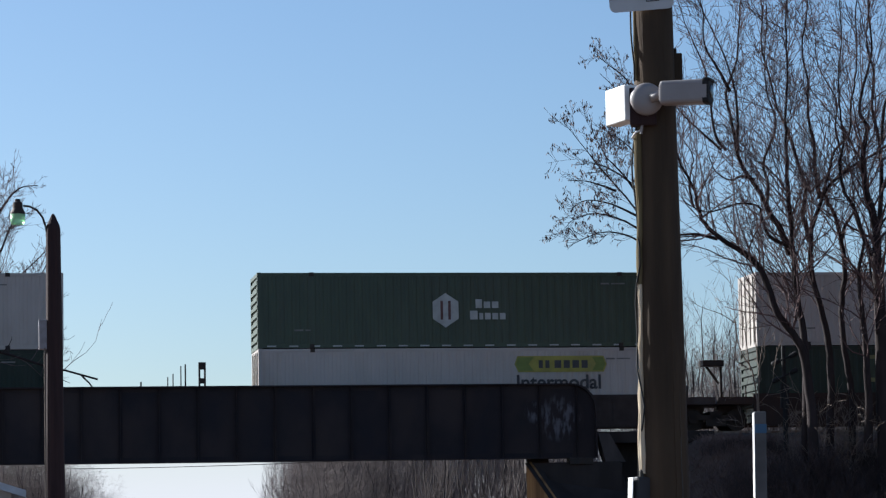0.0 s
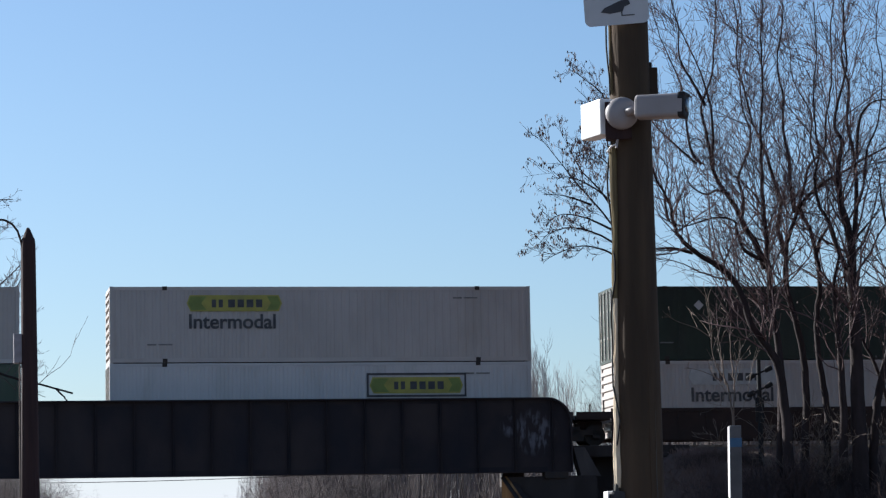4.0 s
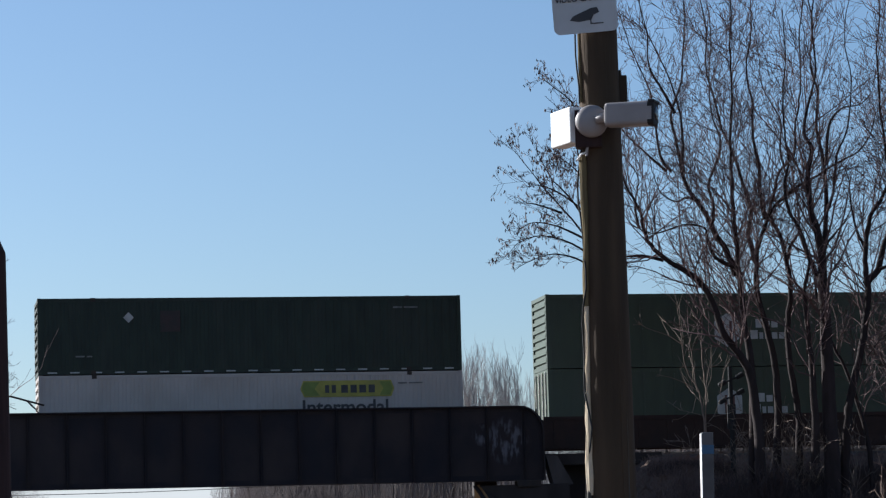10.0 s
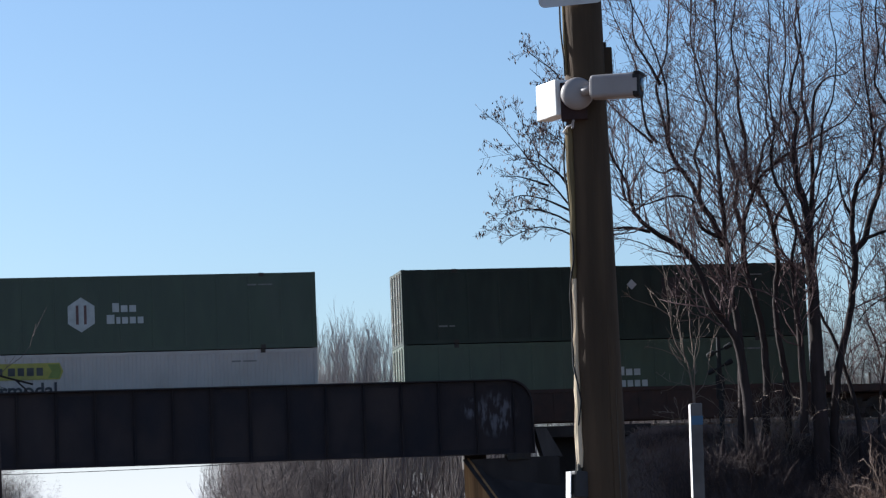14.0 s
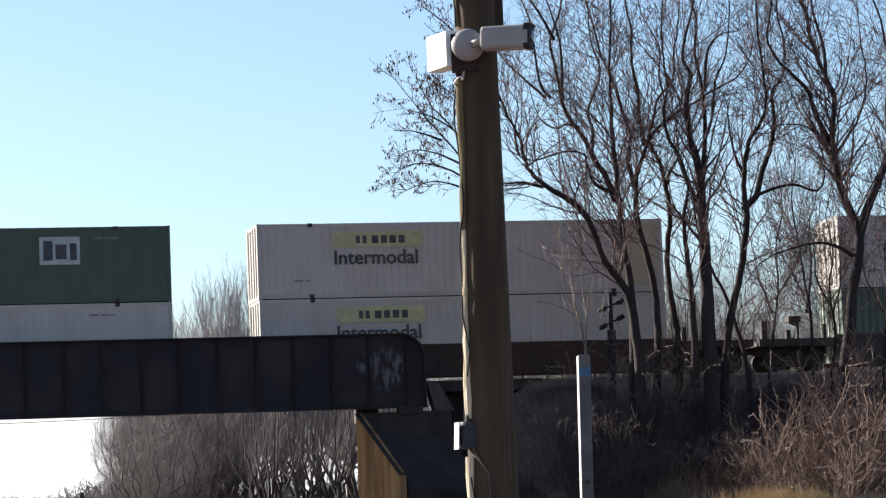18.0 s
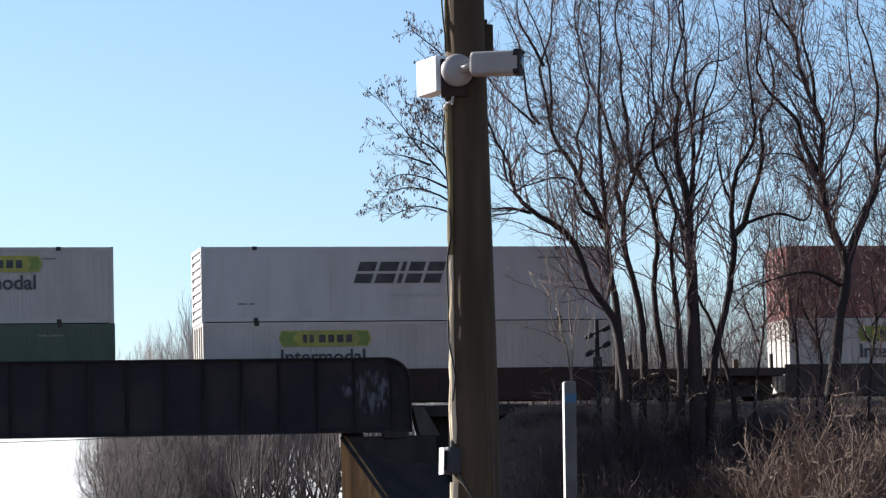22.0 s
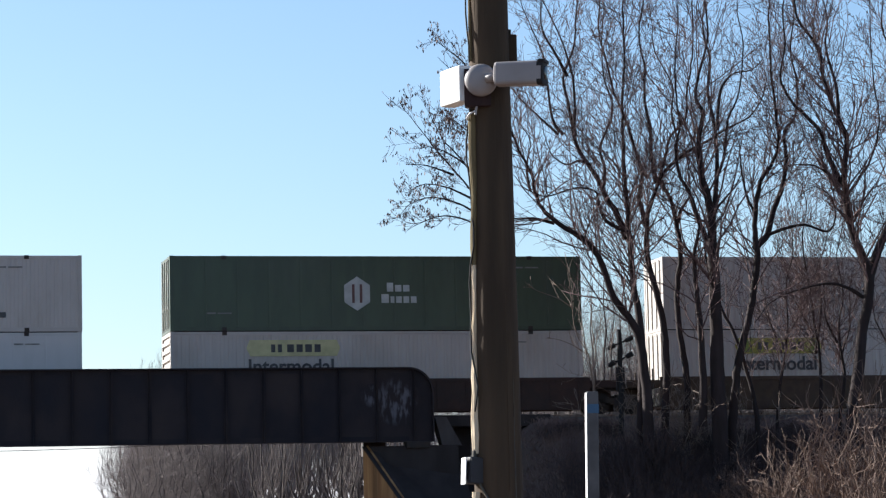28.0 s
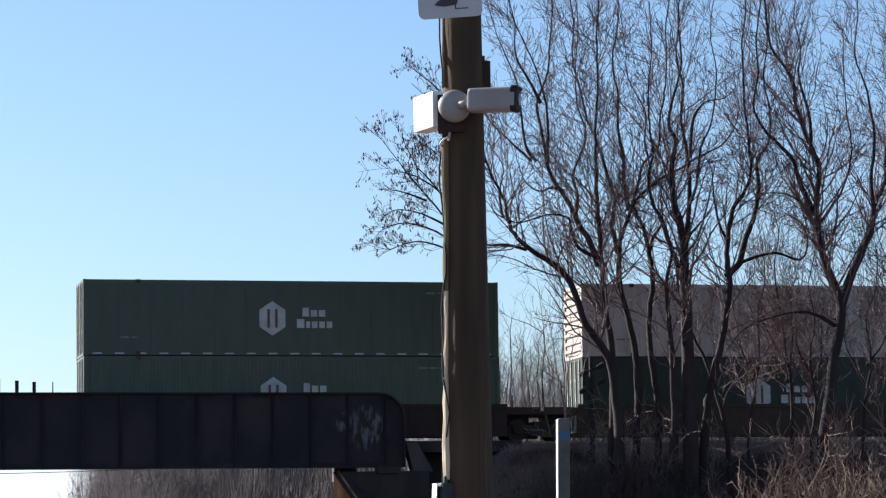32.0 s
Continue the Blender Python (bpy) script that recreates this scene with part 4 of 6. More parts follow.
# upper box, lower box, and the step to the next stack: s within a wagon, L between wagons
STACKS = [
    ((W_, None), (DG, None), "L"),
    ((G_, ("hub", HUB), True), (W_, ("jbh", J2)), "s"),
    ((W_, ("jbh_grey", J2)), (DG, ("emp_yellow", 4.3)), "s"),
    ((B_, ("panels", 0)), (G_, ("hub", HUB)), "L"),
    ((W_, ("jbh", J1)), (G_, ("hub", HUB)), "s"),
    ((W_, ("jbh", J1)), (B_, ("jbh_box", J2)), "s"),
    ((DG, ("emp_faint", 4.6)), (W_, ("jbh_grey", J1)), "L"),
    ((R_, ("small", 8.2)), (BL, ("small", 12.0)), "s"),
    ((G_, ("hub", HUB)), (G_, ("hub", HUB)), "s"),
    ((C_, ("jbh_faded", J1)), (G_, ("hub", HUB)), "L"),
    ((W_, ("jbh_faded", J2)), (LG, ("hub", HUB)), "L"),
    ((DG, ("emp_faint", 4.6), True), (W_, ("jbh", J2)), "s"),
    ((G_, ("hub", HUB)), (G_, ("hub", HUB)), "s"),
    ((W_, ("jbh_faded", J1)), (W_, ("jbh", J1)), "L"),
    ((B_, ("jbh_box", 2.7)), (O_, ("hub", HUB)), "s"),
    ((G_, ("hub", HUB)), (W_, ("jbh", J1)), "s"),
    ((DG, ("emp_faint", 10.3)), (G_, ("hub", HUB)), "L"),
    ((C_, ("small", 8.0)), (W_, ("jbh_faded", J1)), "L"),
    ((C_, None), (T_, ("jbh_faded", J1)), "s"),
    ((G_, ("emp", 11.2)), (W_, ("jbh", J1)), "s"),
    ((W_, ("jbh_faded", J1)), (W_, ("jbh_faded", J1)), "L"),
    ((W_, ("swift", 5.9)), (G_, ("hub", HUB)), "L"),
    ((G_, ("hub", HUB)), (W_, ("jbh", J1)), "s"),
    ((W_, ("jbh", J2)), (G_, ("hub", HUB)), "s"),
    ((B_, ("swift", 5.9)), (W_, ("jbh", J1)), "L"),
    ((R_, ("hub", HUB)), (W_, ("jbh", J1)), "L"),
    ((W_, ("jbh", J2)), (W_, ("jbh_grey", J2)), "s"),
    ((W_, ("swift", 5.9)), (W_, ("jbh_grey", J1)), "s"),
    ((C_, None), (DG, ("hub", HUB)), "L"),
    ((W_, ("jbh_grey", J1)), (B_, ("jbh", J1)), "s"),
    ((G_, ("hub", HUB)), (W_, ("jbh_faded", J1)), "s"),
    ((W_, ("jbh_grey", J2)), (W_, ("jbh", J1)), "L"),
    ((G_, ("hub", HUB), True), (W_, ("jbh", J1)), "L"),
    ((G_, ("hub", HUB)), (G_, ("hub", HUB)), "s"),
    ((G_, ("hub", HUB), True), (G_, ("hub", HUB)), "s"),
    ((C_, None), (DG, ("hub", HUB)), "s"),
]
STEP = {"s": 19.493, "L": 23.487}
MOVING = []


def build_train():
    rng = random.Random(11)
    x = 11.32 - STEP["L"]
    prev = "L"
    for k, (top, low, gap) in enumerate(STACKS):
        car = well_car((CAR_RUST, CAR_GREY, CAR_RUST, CAR_YELLOW)[k % 4], rng, prev == "L", gap == "L")
        for fitting in FITTINGS.get(k, ()):
            end_fitting(car, *fitting)
        MOVING.append((car, x, FACE_Y, RAIL_Z))
        a = container(low[0], low[1], True, rng, group="containers on the train")
        MOVING.append((a, x, FACE_Y, RAIL_Z + 0.37))
        b = container(top[0], top[1], False, rng, len(top) > 2, group="containers on the train")
        MOVING.append((b, x + rng.uniform(-0.03, 0.03), FACE_Y, RAIL_Z + 0.37 + CON_H + 0.01))
        if k == 20:
            part("repair_panel", boxes((CON_L - 1.85, CON_L - 0.25, -0.014, -0.006, 0.25, 2.72)), FADED_PANEL, b, "weathered tan repair panel")
        if k == 29:
            part("placard", boxes((CON_L - 3.2, CON_L - 2.85, -0.016, -0.006, 0.55, 0.75)), LOGO_DARK, b, "small dark placard")
        x += STEP[gap]
        prev = gap


# ---- poles and what hangs on them ----
def facing(x, y, z=0.0):
    """A pose at that place whose front (-y) looks at the camera's stand."""
    return pose(x, y, z, 0, 0, -math.degrees(math.atan2(x - EYE[0], y - EYE[1])))


def build_utility_pole():
    m = facing(3.28, 13.5)
    pole = thing("utility_pole", m, "weathered brown wooden utility pole with cracks and cables", "utility pole")
    bm = lathe([(0.135, -0.3), (0.125, 0.8), (0.113, 1.7), (0.1075, 2.6), (0.101, 3.6), (0.097, 4.4), (0.088, 6.5), (0.08, 8.6)], 40)
    for v in bm.verts:
        a = math.atan2(v.co.y, v.co.x)
        v.co.x += 0.003 * math.sin(3 * a + v.co.z)
        v.co.y += 0.003 * math.cos(2 * a + 1.3 * v.co.z)
    part("shaft", bm, POLE_WOOD, pole, smooth=True)
    # drying cracks: narrow raised splinters beside dark grooves
    rng = random.Random(5)
    for k in range(5):
        a = radians(rng.uniform(200, 330))
        z0 = rng.uniform(1.5, 4.0)
        z1 = z0 + rng.uniform(0.3, 1.1)
        pts = []
        for i in range(7):
            z = z0 + (z1 - z0) * i / 6
            r = 0.1185 - 0.0062 * z + 0.003
            b = a + rng.uniform(-0.02, 0.02)
            pts.append((r * math.cos(b), r * math.sin(b), z))
        SV, SF = [], []
        tube(SV, SF, [Vector(p) for p in pts], 0.0035, 0.003, 5)
        put("splinter", raw_mesh("splinter", SV, SF, CABLE if k % 2 else POLE_WOOD), pole)

    def cable(points, r, material, label):
        SV, SF = [], []
        tube(SV, SF, [Vector(p) for p in points], r, r, 8)
        put("cable", raw_mesh("cable", SV, SF, material, True), pole, label=label)

    rng = random.Random(6)

    def lath(z0, z1, material, label, wide):
        """A split wooden strip of uneven width nailed over the earth wire."""
        n = int((z1 - z0) / 0.09) + 2
        pts, widths, w = [], [], 1.0
        for i in range(n):
            z = z0 + (z1 - z0) * i / (n - 1)
            a = radians(209 + rng.uniform(-2.5, 2.5) + 4 * math.sin(z * 2.3))
            r = 0.1265 - 0.0066 * z
            pts.append(Vector((r * math.cos(a), r * math.sin(a), z)))
            w = min(1.5, max(0.45, w + rng.uniform(-0.4, 0.4)))
            widths.append(w)
        SV, SF = [], []
        tube(SV, SF, pts, wide, wide, 8)
        for i, (p, f) in enumerate(zip(pts, widths)):
            for v in SV[i * 8:i * 8 + 8]:
                v.xy = p.xy + (v.xy - p.xy) * f
        put("wire_moulding", raw_mesh("wire_moulding", SV, SF, material), pole, label=label)

    lath(0.2, 1.9, BARE_WOOD, "pale wooden strip covering the earth wire", 0.017)
    lath(2.08, 2.42, BARE_WOOD, "pale wooden strip covering the earth wire", 0.016)
    lath(2.36, 3.0, BARE_WOOD, "pale wooden strip covering the earth wire", 0.017)
    lath(2.97, 3.7, OLD_WOOD, "weathered wooden strip covering the earth wire", 0.014)
    lath(3.95, 8.2, OLD_WOOD, "weathered wooden strip covering the earth wire", 0.014)
    # the dark wire that winds in and out of the strip
    for z0, z1 in ((0.3, 1.88), (2.06, 3.72), (3.94, 8.0)):
        n = int((z1 - z0) / 0.08)
        pts = []
        for i in range(n + 1):
            z = z0 + (z1 - z0) * i / n
            a = radians(207 + 13 * math.sin(z * 8.5) + 5 * math.sin(z * 19.0))
            r = 0.14 - 0.0066 * z + 0.004 * math.sin(z * 13.0)
            pts.append((r * math.cos(a), r * math.sin(a), z))
        cable(pts, 0.0045, BLACK_PAINT, "dark wire winding down the pole")
    cable([(-0.1, -0.045, 3.66), (-0.112, -0.075, 3.67), (-0.095, -0.1, 3.69), (-0.07, -0.105, 3.7), (-0.06, -0.1, 3.74)], 0.005, MOUNT_WHITE, "white cable loop")
    cable([(-0.107, -0.06, 1.98), (-0.07, -0.1, 1.9), (-0.02, -0.113, 1.82), (-0.01, -0.114, 1.6), (-0.01, -0.118, 0.5)], 0.006, CABLE, "dark cable")

    lower = thing("junction_box", m @ pose(-0.113, -0.06, 2.0, 0, 3, 27) @ Matrix.Scale(0.84, 4), "small grey weatherproof box on the pole", "junction box")
    part("body", boxes((-0.045, 0.045, -0.04, 0.04, -0.075, 0.075), bevel=0.008), GREY_BOX, lower)
    # added plate that paints the box's left side in sunlit white
    part("side_cover", boxes((-0.068, -0.062, -0.028, 0.03, -0.08, 0.07), bevel=0.002), MOUNT_WHITE, lower, "white plate added for the sunlit left side")
    # black block that paints the shaded gap behind the plate
    part("spacer", boxes((-0.062, -0.0445, -0.012, 0.02, -0.05, 0.05)), BLACK_PAINT, lower)
    part("lid", boxes((-0.041, 0.041, -0.048, -0.041, -0.07, 0.07), bevel=0.003), GREY_BOX, lower)
    part("cable_gland", lathe([(0.014, 0.075), (0.014, 0.105), (0.009, 0.12)], 12), CABLE, lower)

    upper = thing("junction_box", m @ pose(0.105, 0.06, 4.05), "brown-painted box behind the pole", "junction box")
    part("body", boxes((-0.03, 0.03, -0.05, 0.05, -0.1, 0.035), bevel=0.006), POLE_WOOD, upper)
    part("conduit", boxes((-0.022, 0.004, -0.02, 0.02, 0.035, 0.065), bevel=0.004), POLE_WOOD, upper)

    # the surveillance camera
    cctv = thing("security_camera", m @ pose(0, 0, 3.83), "white bullet security camera on a box mount", "security camera")
    part("mount_box", boxes((-0.105, 0.1, -0.02, 0.06, -0.086, 0.086), bevel=0.006), MOUNT_WHITE, cctv, "white mount box in its sunlit tone", at=pose(-0.172, -0.04, 0.0, 0, 0, -62))
    # dark wood colour on this plate paints the brown shade under the base
    part("mount_plate", boxes((-0.075, 0.05, -0.03, 0.03, -0.1, 0.08), bevel=0.004), LAMP_POLE_WOOD, cctv, "mount plate darkened to its brown shade", at=pose(-0.045, -0.1, -0.01))
    part("base", lathe([(0.076, 0.0), (0.078, 0.02), (0.07, 0.035), (0.05, 0.045), (0.03, 0.05)], 36, pose(-0.04, -0.13, 0.01, 90, 0, 0)), SHADED_PLASTIC, cctv, "round white base", smooth=True)
    bm = bmesh.new()
    cyl(bm, (-0.02, -0.18, 0.01), (0.055, -0.2, 0.03), 0.022, 0.025, 16)
    part("joint", bm, SHADED_PLASTIC, cctv, smooth=True)
    tube_m = pose(0.045, -0.2, 0.026, 0, 91.8, -16)
    def rounded(rings, corner=0.02):
        """A hull of rounded oblong rings: (half height, half depth, place along the body)."""
        bm, loops = bmesh.new(), []
        for hh, hd, z in rings:
            ring = []
            for sx, sy, a0 in ((1, 1, 0), (-1, 1, 90), (-1, -1, 180), (1, -1, 270)):
                for i in range(5):
                    a = radians(a0 + 22.5 * i)
                    c = min(corner, hh * 0.9, hd * 0.9)
                    ring.append(bm.verts.new((sx * (hh - c) + c * math.cos(a), sy * (hd - c) + c * math.sin(a), z)))
            loops.append(ring)
        for p, q in zip(loops, loops[1:]):
            for i in range(20):
                bm.faces.new((p[i], p[(i + 1) % 20], q[(i + 1) % 20], q[i]))
        bm.faces.new(loops[0][::-1])
        bm.faces.new(loops[-1])
        bmesh.ops.transform(bm, matrix=tube_m, verts=bm.verts[:])
        return bm

    part("body", rounded([(0.046, 0.036, -0.016), (0.053, 0.043, -0.012), (0.056, 0.046, -0.002), (0.057, 0.047, 0.19), (0.055, 0.045, 0.2)]), SHADED_PLASTIC, cctv)
    part("bezel", rounded([(0.0575, 0.0475, 0.196), (0.058, 0.048, 0.2), (0.058, 0.048, 0.224), (0.05, 0.04, 0.227)]), BLACK_PAINT, cctv, "black front bezel")
    part("lens", lathe([(0.034, 0.2262), (0.03, 0.23)], 28, tube_m), BLACK_GLASS, cctv, "dark glass front", smooth=True)
    window = boxes((-0.028, 0.034, -0.0495, -0.0478, 0.192, 0.217))
    bmesh.ops.transform(window, matrix=tube_m, verts=window.verts[:])
    part("window", window, SHADED_PLASTIC, cctv, "pale side window")
    tip = boxes((-0.0605, -0.046, -0.0505, 0.0505, 0.2, 0.232), bevel=0.003)
    bmesh.ops.transform(tip, matrix=tube_m, verts=tip.verts[:])
    part("hood_tip", tip, BLACK_PAINT, cctv, "black hood tip")
    bm = bmesh.new()
    cyl(bm, (-0.06, -0.12, -0.09), (-0.07, -0.115, -0.15), 0.006, 0.006, 8)
    part("cable", bm, SHADED_PLASTIC, cctv)

    # the warning sign
    sign = thing("warning_sign", m @ pose(-0.05, -0.108, 4.273, 0, -3, 0), "white metal video surveillance sign with rounded corners", "sign")
    w, h, r = 0.305, 0.46, 0.03
    out = []
    for cx, cz, a0 in ((w / 2 - r, r, -90), (w / 2 - r, h - r, 0), (-w / 2 + r, h - r, 90), (-w / 2 + r, r, 180)):
        out += [(cx + r * math.cos(radians(a0 + 15 * i)), cz + r * math.sin(radians(a0 + 15 * i))) for i in range(7)]
    part("plate", slab(out, -0.0015, 0.0015), SIGN_WHITE, sign)
    for words, size, x, z in (("VIDEO CAMERA", 0.037, -0.138, 0.155), ("BY 24 HR", 0.037, -0.085, 0.205)):
        put("lettering", lettering(words, size, LOGO_DARK), sign, pose(x, -0.003, z), "black lettering")
    icon = slab([(-0.075, 0.065), (-0.055, 0.085), (0.03, 0.118), (0.06, 0.12), (0.068, 0.095), (0.04, 0.085), (0.03, 0.062), (-0.03, 0.055)], -0.004, -0.0018)
    part("pictogram", icon, LOGO_DARK, sign, "black camera pictogram")
    part("pictogram", boxes((0.022, 0.028, -0.004, -0.0018, 0.04, 0.062), (0.028, 0.085, -0.004, -0.0018, 0.04, 0.045)), LOGO_DARK, sign)


def build_marker_post():
    post = thing("marker_post", facing(3.432, 12.5) @ pose(0, 0, 0, 0, 0.9, 0), "galvanised square marker post with a blue band at its top", "post")
    k = pose(0, 0, 0, 0, 0, 9)
    bm = boxes((-0.025, 0.025, -0.025, 0.025, -0.2, 2.31), bevel=0.004)
    bmesh.ops.transform(bm, matrix=k, verts=bm.verts[:])
    part("shaft", bm, GALV, post)
    bm = boxes((-0.0252, 0.0265, -0.0265, 0.0265, 2.215, 2.255), bevel=0.001)
    bmesh.ops.transform(bm, matrix=k, verts=bm.verts[:])
    part("band", bm, BLUE_BAND, post, "blue reflective band")
    for z0, z1, paint, label in ((1.62, 2.305, MOUNT_WHITE, "white reflective strip"), (1.42, 1.615, BLUE_BAND, "blue reflective strip")):
        bm = boxes((-0.028, -0.0255, -0.023, 0.023, z0, z1))
        bmesh.ops.transform(bm, matrix=k, verts=bm.verts[:])
        part("strip", bm, paint, post, label)
    for z in (1.35, 1.75):
        bm = bmesh.new()
        cyl(bm, (0, -0.025, z), (0, -0.031, z), 0.008, n=8)
        bmesh.ops.transform(bm, matrix=k, verts=bm.verts[:])
        part("bolt", bm, STEEL_DARK, post)


def build_lamp_pole():
    m = pose(1.6, 48.0, 0, 0, -0.4, 0)
    lp = thing("lamp_pole", m, "dark creosoted timber pole with an old yard lamp", "lamp post")
    part("shaft", lathe([(0.165, -0.2), (0.155, 2.5), (0.132, 5.5), (0.118, 7.38), (0.108, 7.44), (0.03, 7.62), (0.01, 7.64)], 18), LAMP_POLE_WOOD, lp)
    arc = [(-0.1, -0.02, 7.3), (-0.12, -0.02, 7.42), (-0.17, -0.02, 7.58), (-0.26, -0.02, 7.7), (-0.38, -0.02, 7.76), (-0.48, -0.02, 7.77)]
    SV, SF = [], []
    tube(SV, SF, [Vector(p) for p in arc], 0.018, 0.018, 10)
    put("arm", raw_mesh("arm", SV, SF, STEEL_DARK, True), lp, label="bent steel lamp arm")
    at = pose(-0.57, -0.02, 7.46)
    lamp = part("lamp_head", lathe([(0.125, 0.17), (0.12, 0.2), (0.085, 0.27), (0.08, 0.36), (0.05, 0.38), (0.045, 0.42)], 20), STEEL_DARK, lp, "dark lamp housing", at=at)
    part("lens", lathe([(0.1, 0.0), (0.118, 0.04), (0.125, 0.17)], 20), LENS, lamp, "greenish prismatic glass", smooth=True)
    part("meter_box", boxes((-0.25, -0.12, -0.06, 0.1, 5.42, 5.9), bevel=0.01), METER_GREY, lp, "grey meter box")
    bm = bmesh.new()
    cyl(bm, (-0.17, -0.06, 0), (-0.155, -0.05, 5.44), 0.016, n=8)
    part("conduit", bm, PALE_TWIG, lp, "pale conduit")


# ---- trees and brush ----
def tube(V, F, pts, r0, r1, n, power=1.0):
    base = len(V)
    k = len(pts)
    for i, p in enumerate(pts):
        d = (pts[min(k - 1, i + 1)] - pts[max(0, i - 1)])
        ax = d.cross(Vector((0.31, 0.95, 0.05)))
        if ax.length < 1e-6:
            ax = d.cross(Vector((1, 0, 0)))
        ax.normalize()
        bx = d.cross(ax).normalized()
        r = r1 + (r0 - r1) * (1 - i / (k - 1)) ** power
        for j in range(n):
            a = 2 * math.pi * j / n
            V.append(p + ax * (r * math.cos(a)) + bx * (r * math.sin(a)))
    for i in range(k - 1):
        for j in range(n):
            a, b = base + i * n + j, base + i * n + (j + 1) % n
            F.append((a, b, b + n, a + n))


def turned(d, spread, rng):
    ax = d.cross(Vector((rng.gauss(0, 1), rng.gauss(0, 1), rng.gauss(0, 1))))
    if ax.length < 1e-5:
        return d.copy()
    v = d.copy()
    v.rotate(Matrix.Rotation(radians(spread), 3, ax.normalized()))
    return v


def grow(V, F, tips, pts, r0, r1, level, last, rng, density, up=0.12, thin=0.0075, wob=0.22, fan=(30, 75), stout=1.0):
    """A limb and, on it, smaller and smaller ones. density: limbs per metre at each level; thin: the least radius."""
    tube(V, F, pts, r0, r1, 7 if r0 > 0.06 else (5 if r0 > 0.025 else 3))
    if level >= last:
        tips.append(pts[-1])
        return
    length = sum((b - a).length for a, b in zip(pts, pts[1:]))
    count = int(length * density[level] + rng.random())
    for c in range(count):
        u = rng.uniform(0.12 if level else 0.25, 1.0)
        f = u * (len(pts) - 1)
        i = min(int(f), len(pts) - 2)
        p = pts[i].lerp(pts[i + 1], f - i)
        d = turned((pts[i + 1] - pts[i]).normalized(), rng.uniform(*fan), rng)
        d = (d + Vector((0, 0, up))).normalized()
        size = (0.36, 0.45, 0.5, 0.5)[level] * length * rng.uniform(0.4, 1.2) * (1.2 - 0.6 * u)
        size = max(0.18, min(size, (3.6, 1.9, 0.95, 0.45)[level]))
        r = r0 + (r1 - r0) * u
        q0 = max(thin, min(r * 0.6, stout * (0.009 * size + 0.004)))
        k = (6, 5, 4, 3)[level]
        child = [p]
        for s in range(k - 1):
            d = (d + Vector((rng.gauss(0, wob), rng.gauss(0, wob), rng.gauss(0.03, wob) + up * 0.5))).normalized()
            child.append(child[-1] + d * (size / (k - 1)))
        grow(V, F, tips, child, q0, max(thin * 0.7, q0 * 0.35), level + 1, last, rng, density, up, thin, wob, fan, stout)


def smooth_line(points, rng, wob=0.08):
    """Points joined by a gently uneven line."""
    P = [Vector(p) for p in points]
    out = []
    for i in range(len(P) - 1):
        a, b, c, d = P[max(0, i - 1)], P[i], P[i + 1], P[min(len(P) - 1, i + 2)]
        for s in range(4):
            t = s / 4
            out.append(0.5 * ((2 * b) + (c - a) * t + (2 * a - 5 * b + 4 * c - d) * t * t + (3 * b - a - 3 * c + d) * t ** 3) + Vector((rng.gauss(0, wob), rng.gauss(0, wob), 0)) * (1 if i or s else 0))
    out.append(P[-1])
    return out


def bare_tree(origin, limbs, seed, label, density=(2.3, 2.8, 2.7), leaf_limbs=(), last=3, bark=None, twig=None, category="tree"):
    """A leafless tree: limbs are (radius, tip radius, depth drift, points of x and z)."""
    rng = random.Random(seed)
    ox, oy, oz = origin
    tree = thing("tree" if category == "tree" else category, pose(ox, oy, oz), label, category.replace("_", " "), "bare trees by the railway" if category == "tree" else "")
    TV, TF, CV, CF, LV, LF = [], [], [], [], [], []
    for k, (r0, r1, drift, pts) in enumerate(limbs):
        n = len(pts) - 1
        line = smooth_line([(x - ox, drift * i / n + (0 if i == 0 else rng.uniform(-0.1, 0.1)), z - oz) for i, (x, z) in enumerate(pts)], rng, 0.012)
        tips = []
        tube(TV, TF, line, r0, r1 * 0.8, 9, 1.6)
        grow(CV, CF, tips, line, r0 * 0.36, r1 * 0.6, 0, last, rng, (3.4, 3.8, 3.3) if k in leaf_limbs else density, up=0.1, thin=0.0088, wob=0.15, fan=(24, 62), stout=2.6)
        for p in tips:
            if rng.random() < (0.95 if k in leaf_limbs else 0.12):
                for q in range(rng.randint(2, 3) if k in leaf_limbs else 1):
                    s = rng.uniform(0.065, 0.115) if k in leaf_limbs else rng.uniform(0.05, 0.09)
                    a = rng.uniform(0, math.pi)
                    w = Vector((math.cos(a), math.sin(a), 0)) * s * 0.33
                    o = p + Vector((rng.gauss(0, 0.05), rng.gauss(0, 0.05), rng.gauss(0, 0.04)))
                    tip = Vector((rng.gauss(0, 0.4), rng.gauss(0, 0.4), -1)).normalized() * s * 1.6
                    b = len(LV)
                    LV += [o, o + tip * 0.5 + w, o + tip, o + tip * 0.5 - w]
                    LF.append((b, b + 1, b + 2, b + 3))
    put("trunk", raw_mesh("trunk", TV, TF, bark or BARK, True), tree)
    put("crown", raw_mesh("crown", CV, CF, twig or TWIG), tree)
    if LF:
        put("leaves", raw_mesh("leaves", LV, LF, DEAD_LEAF), tree, label="hanging withered leaves")
    return tree


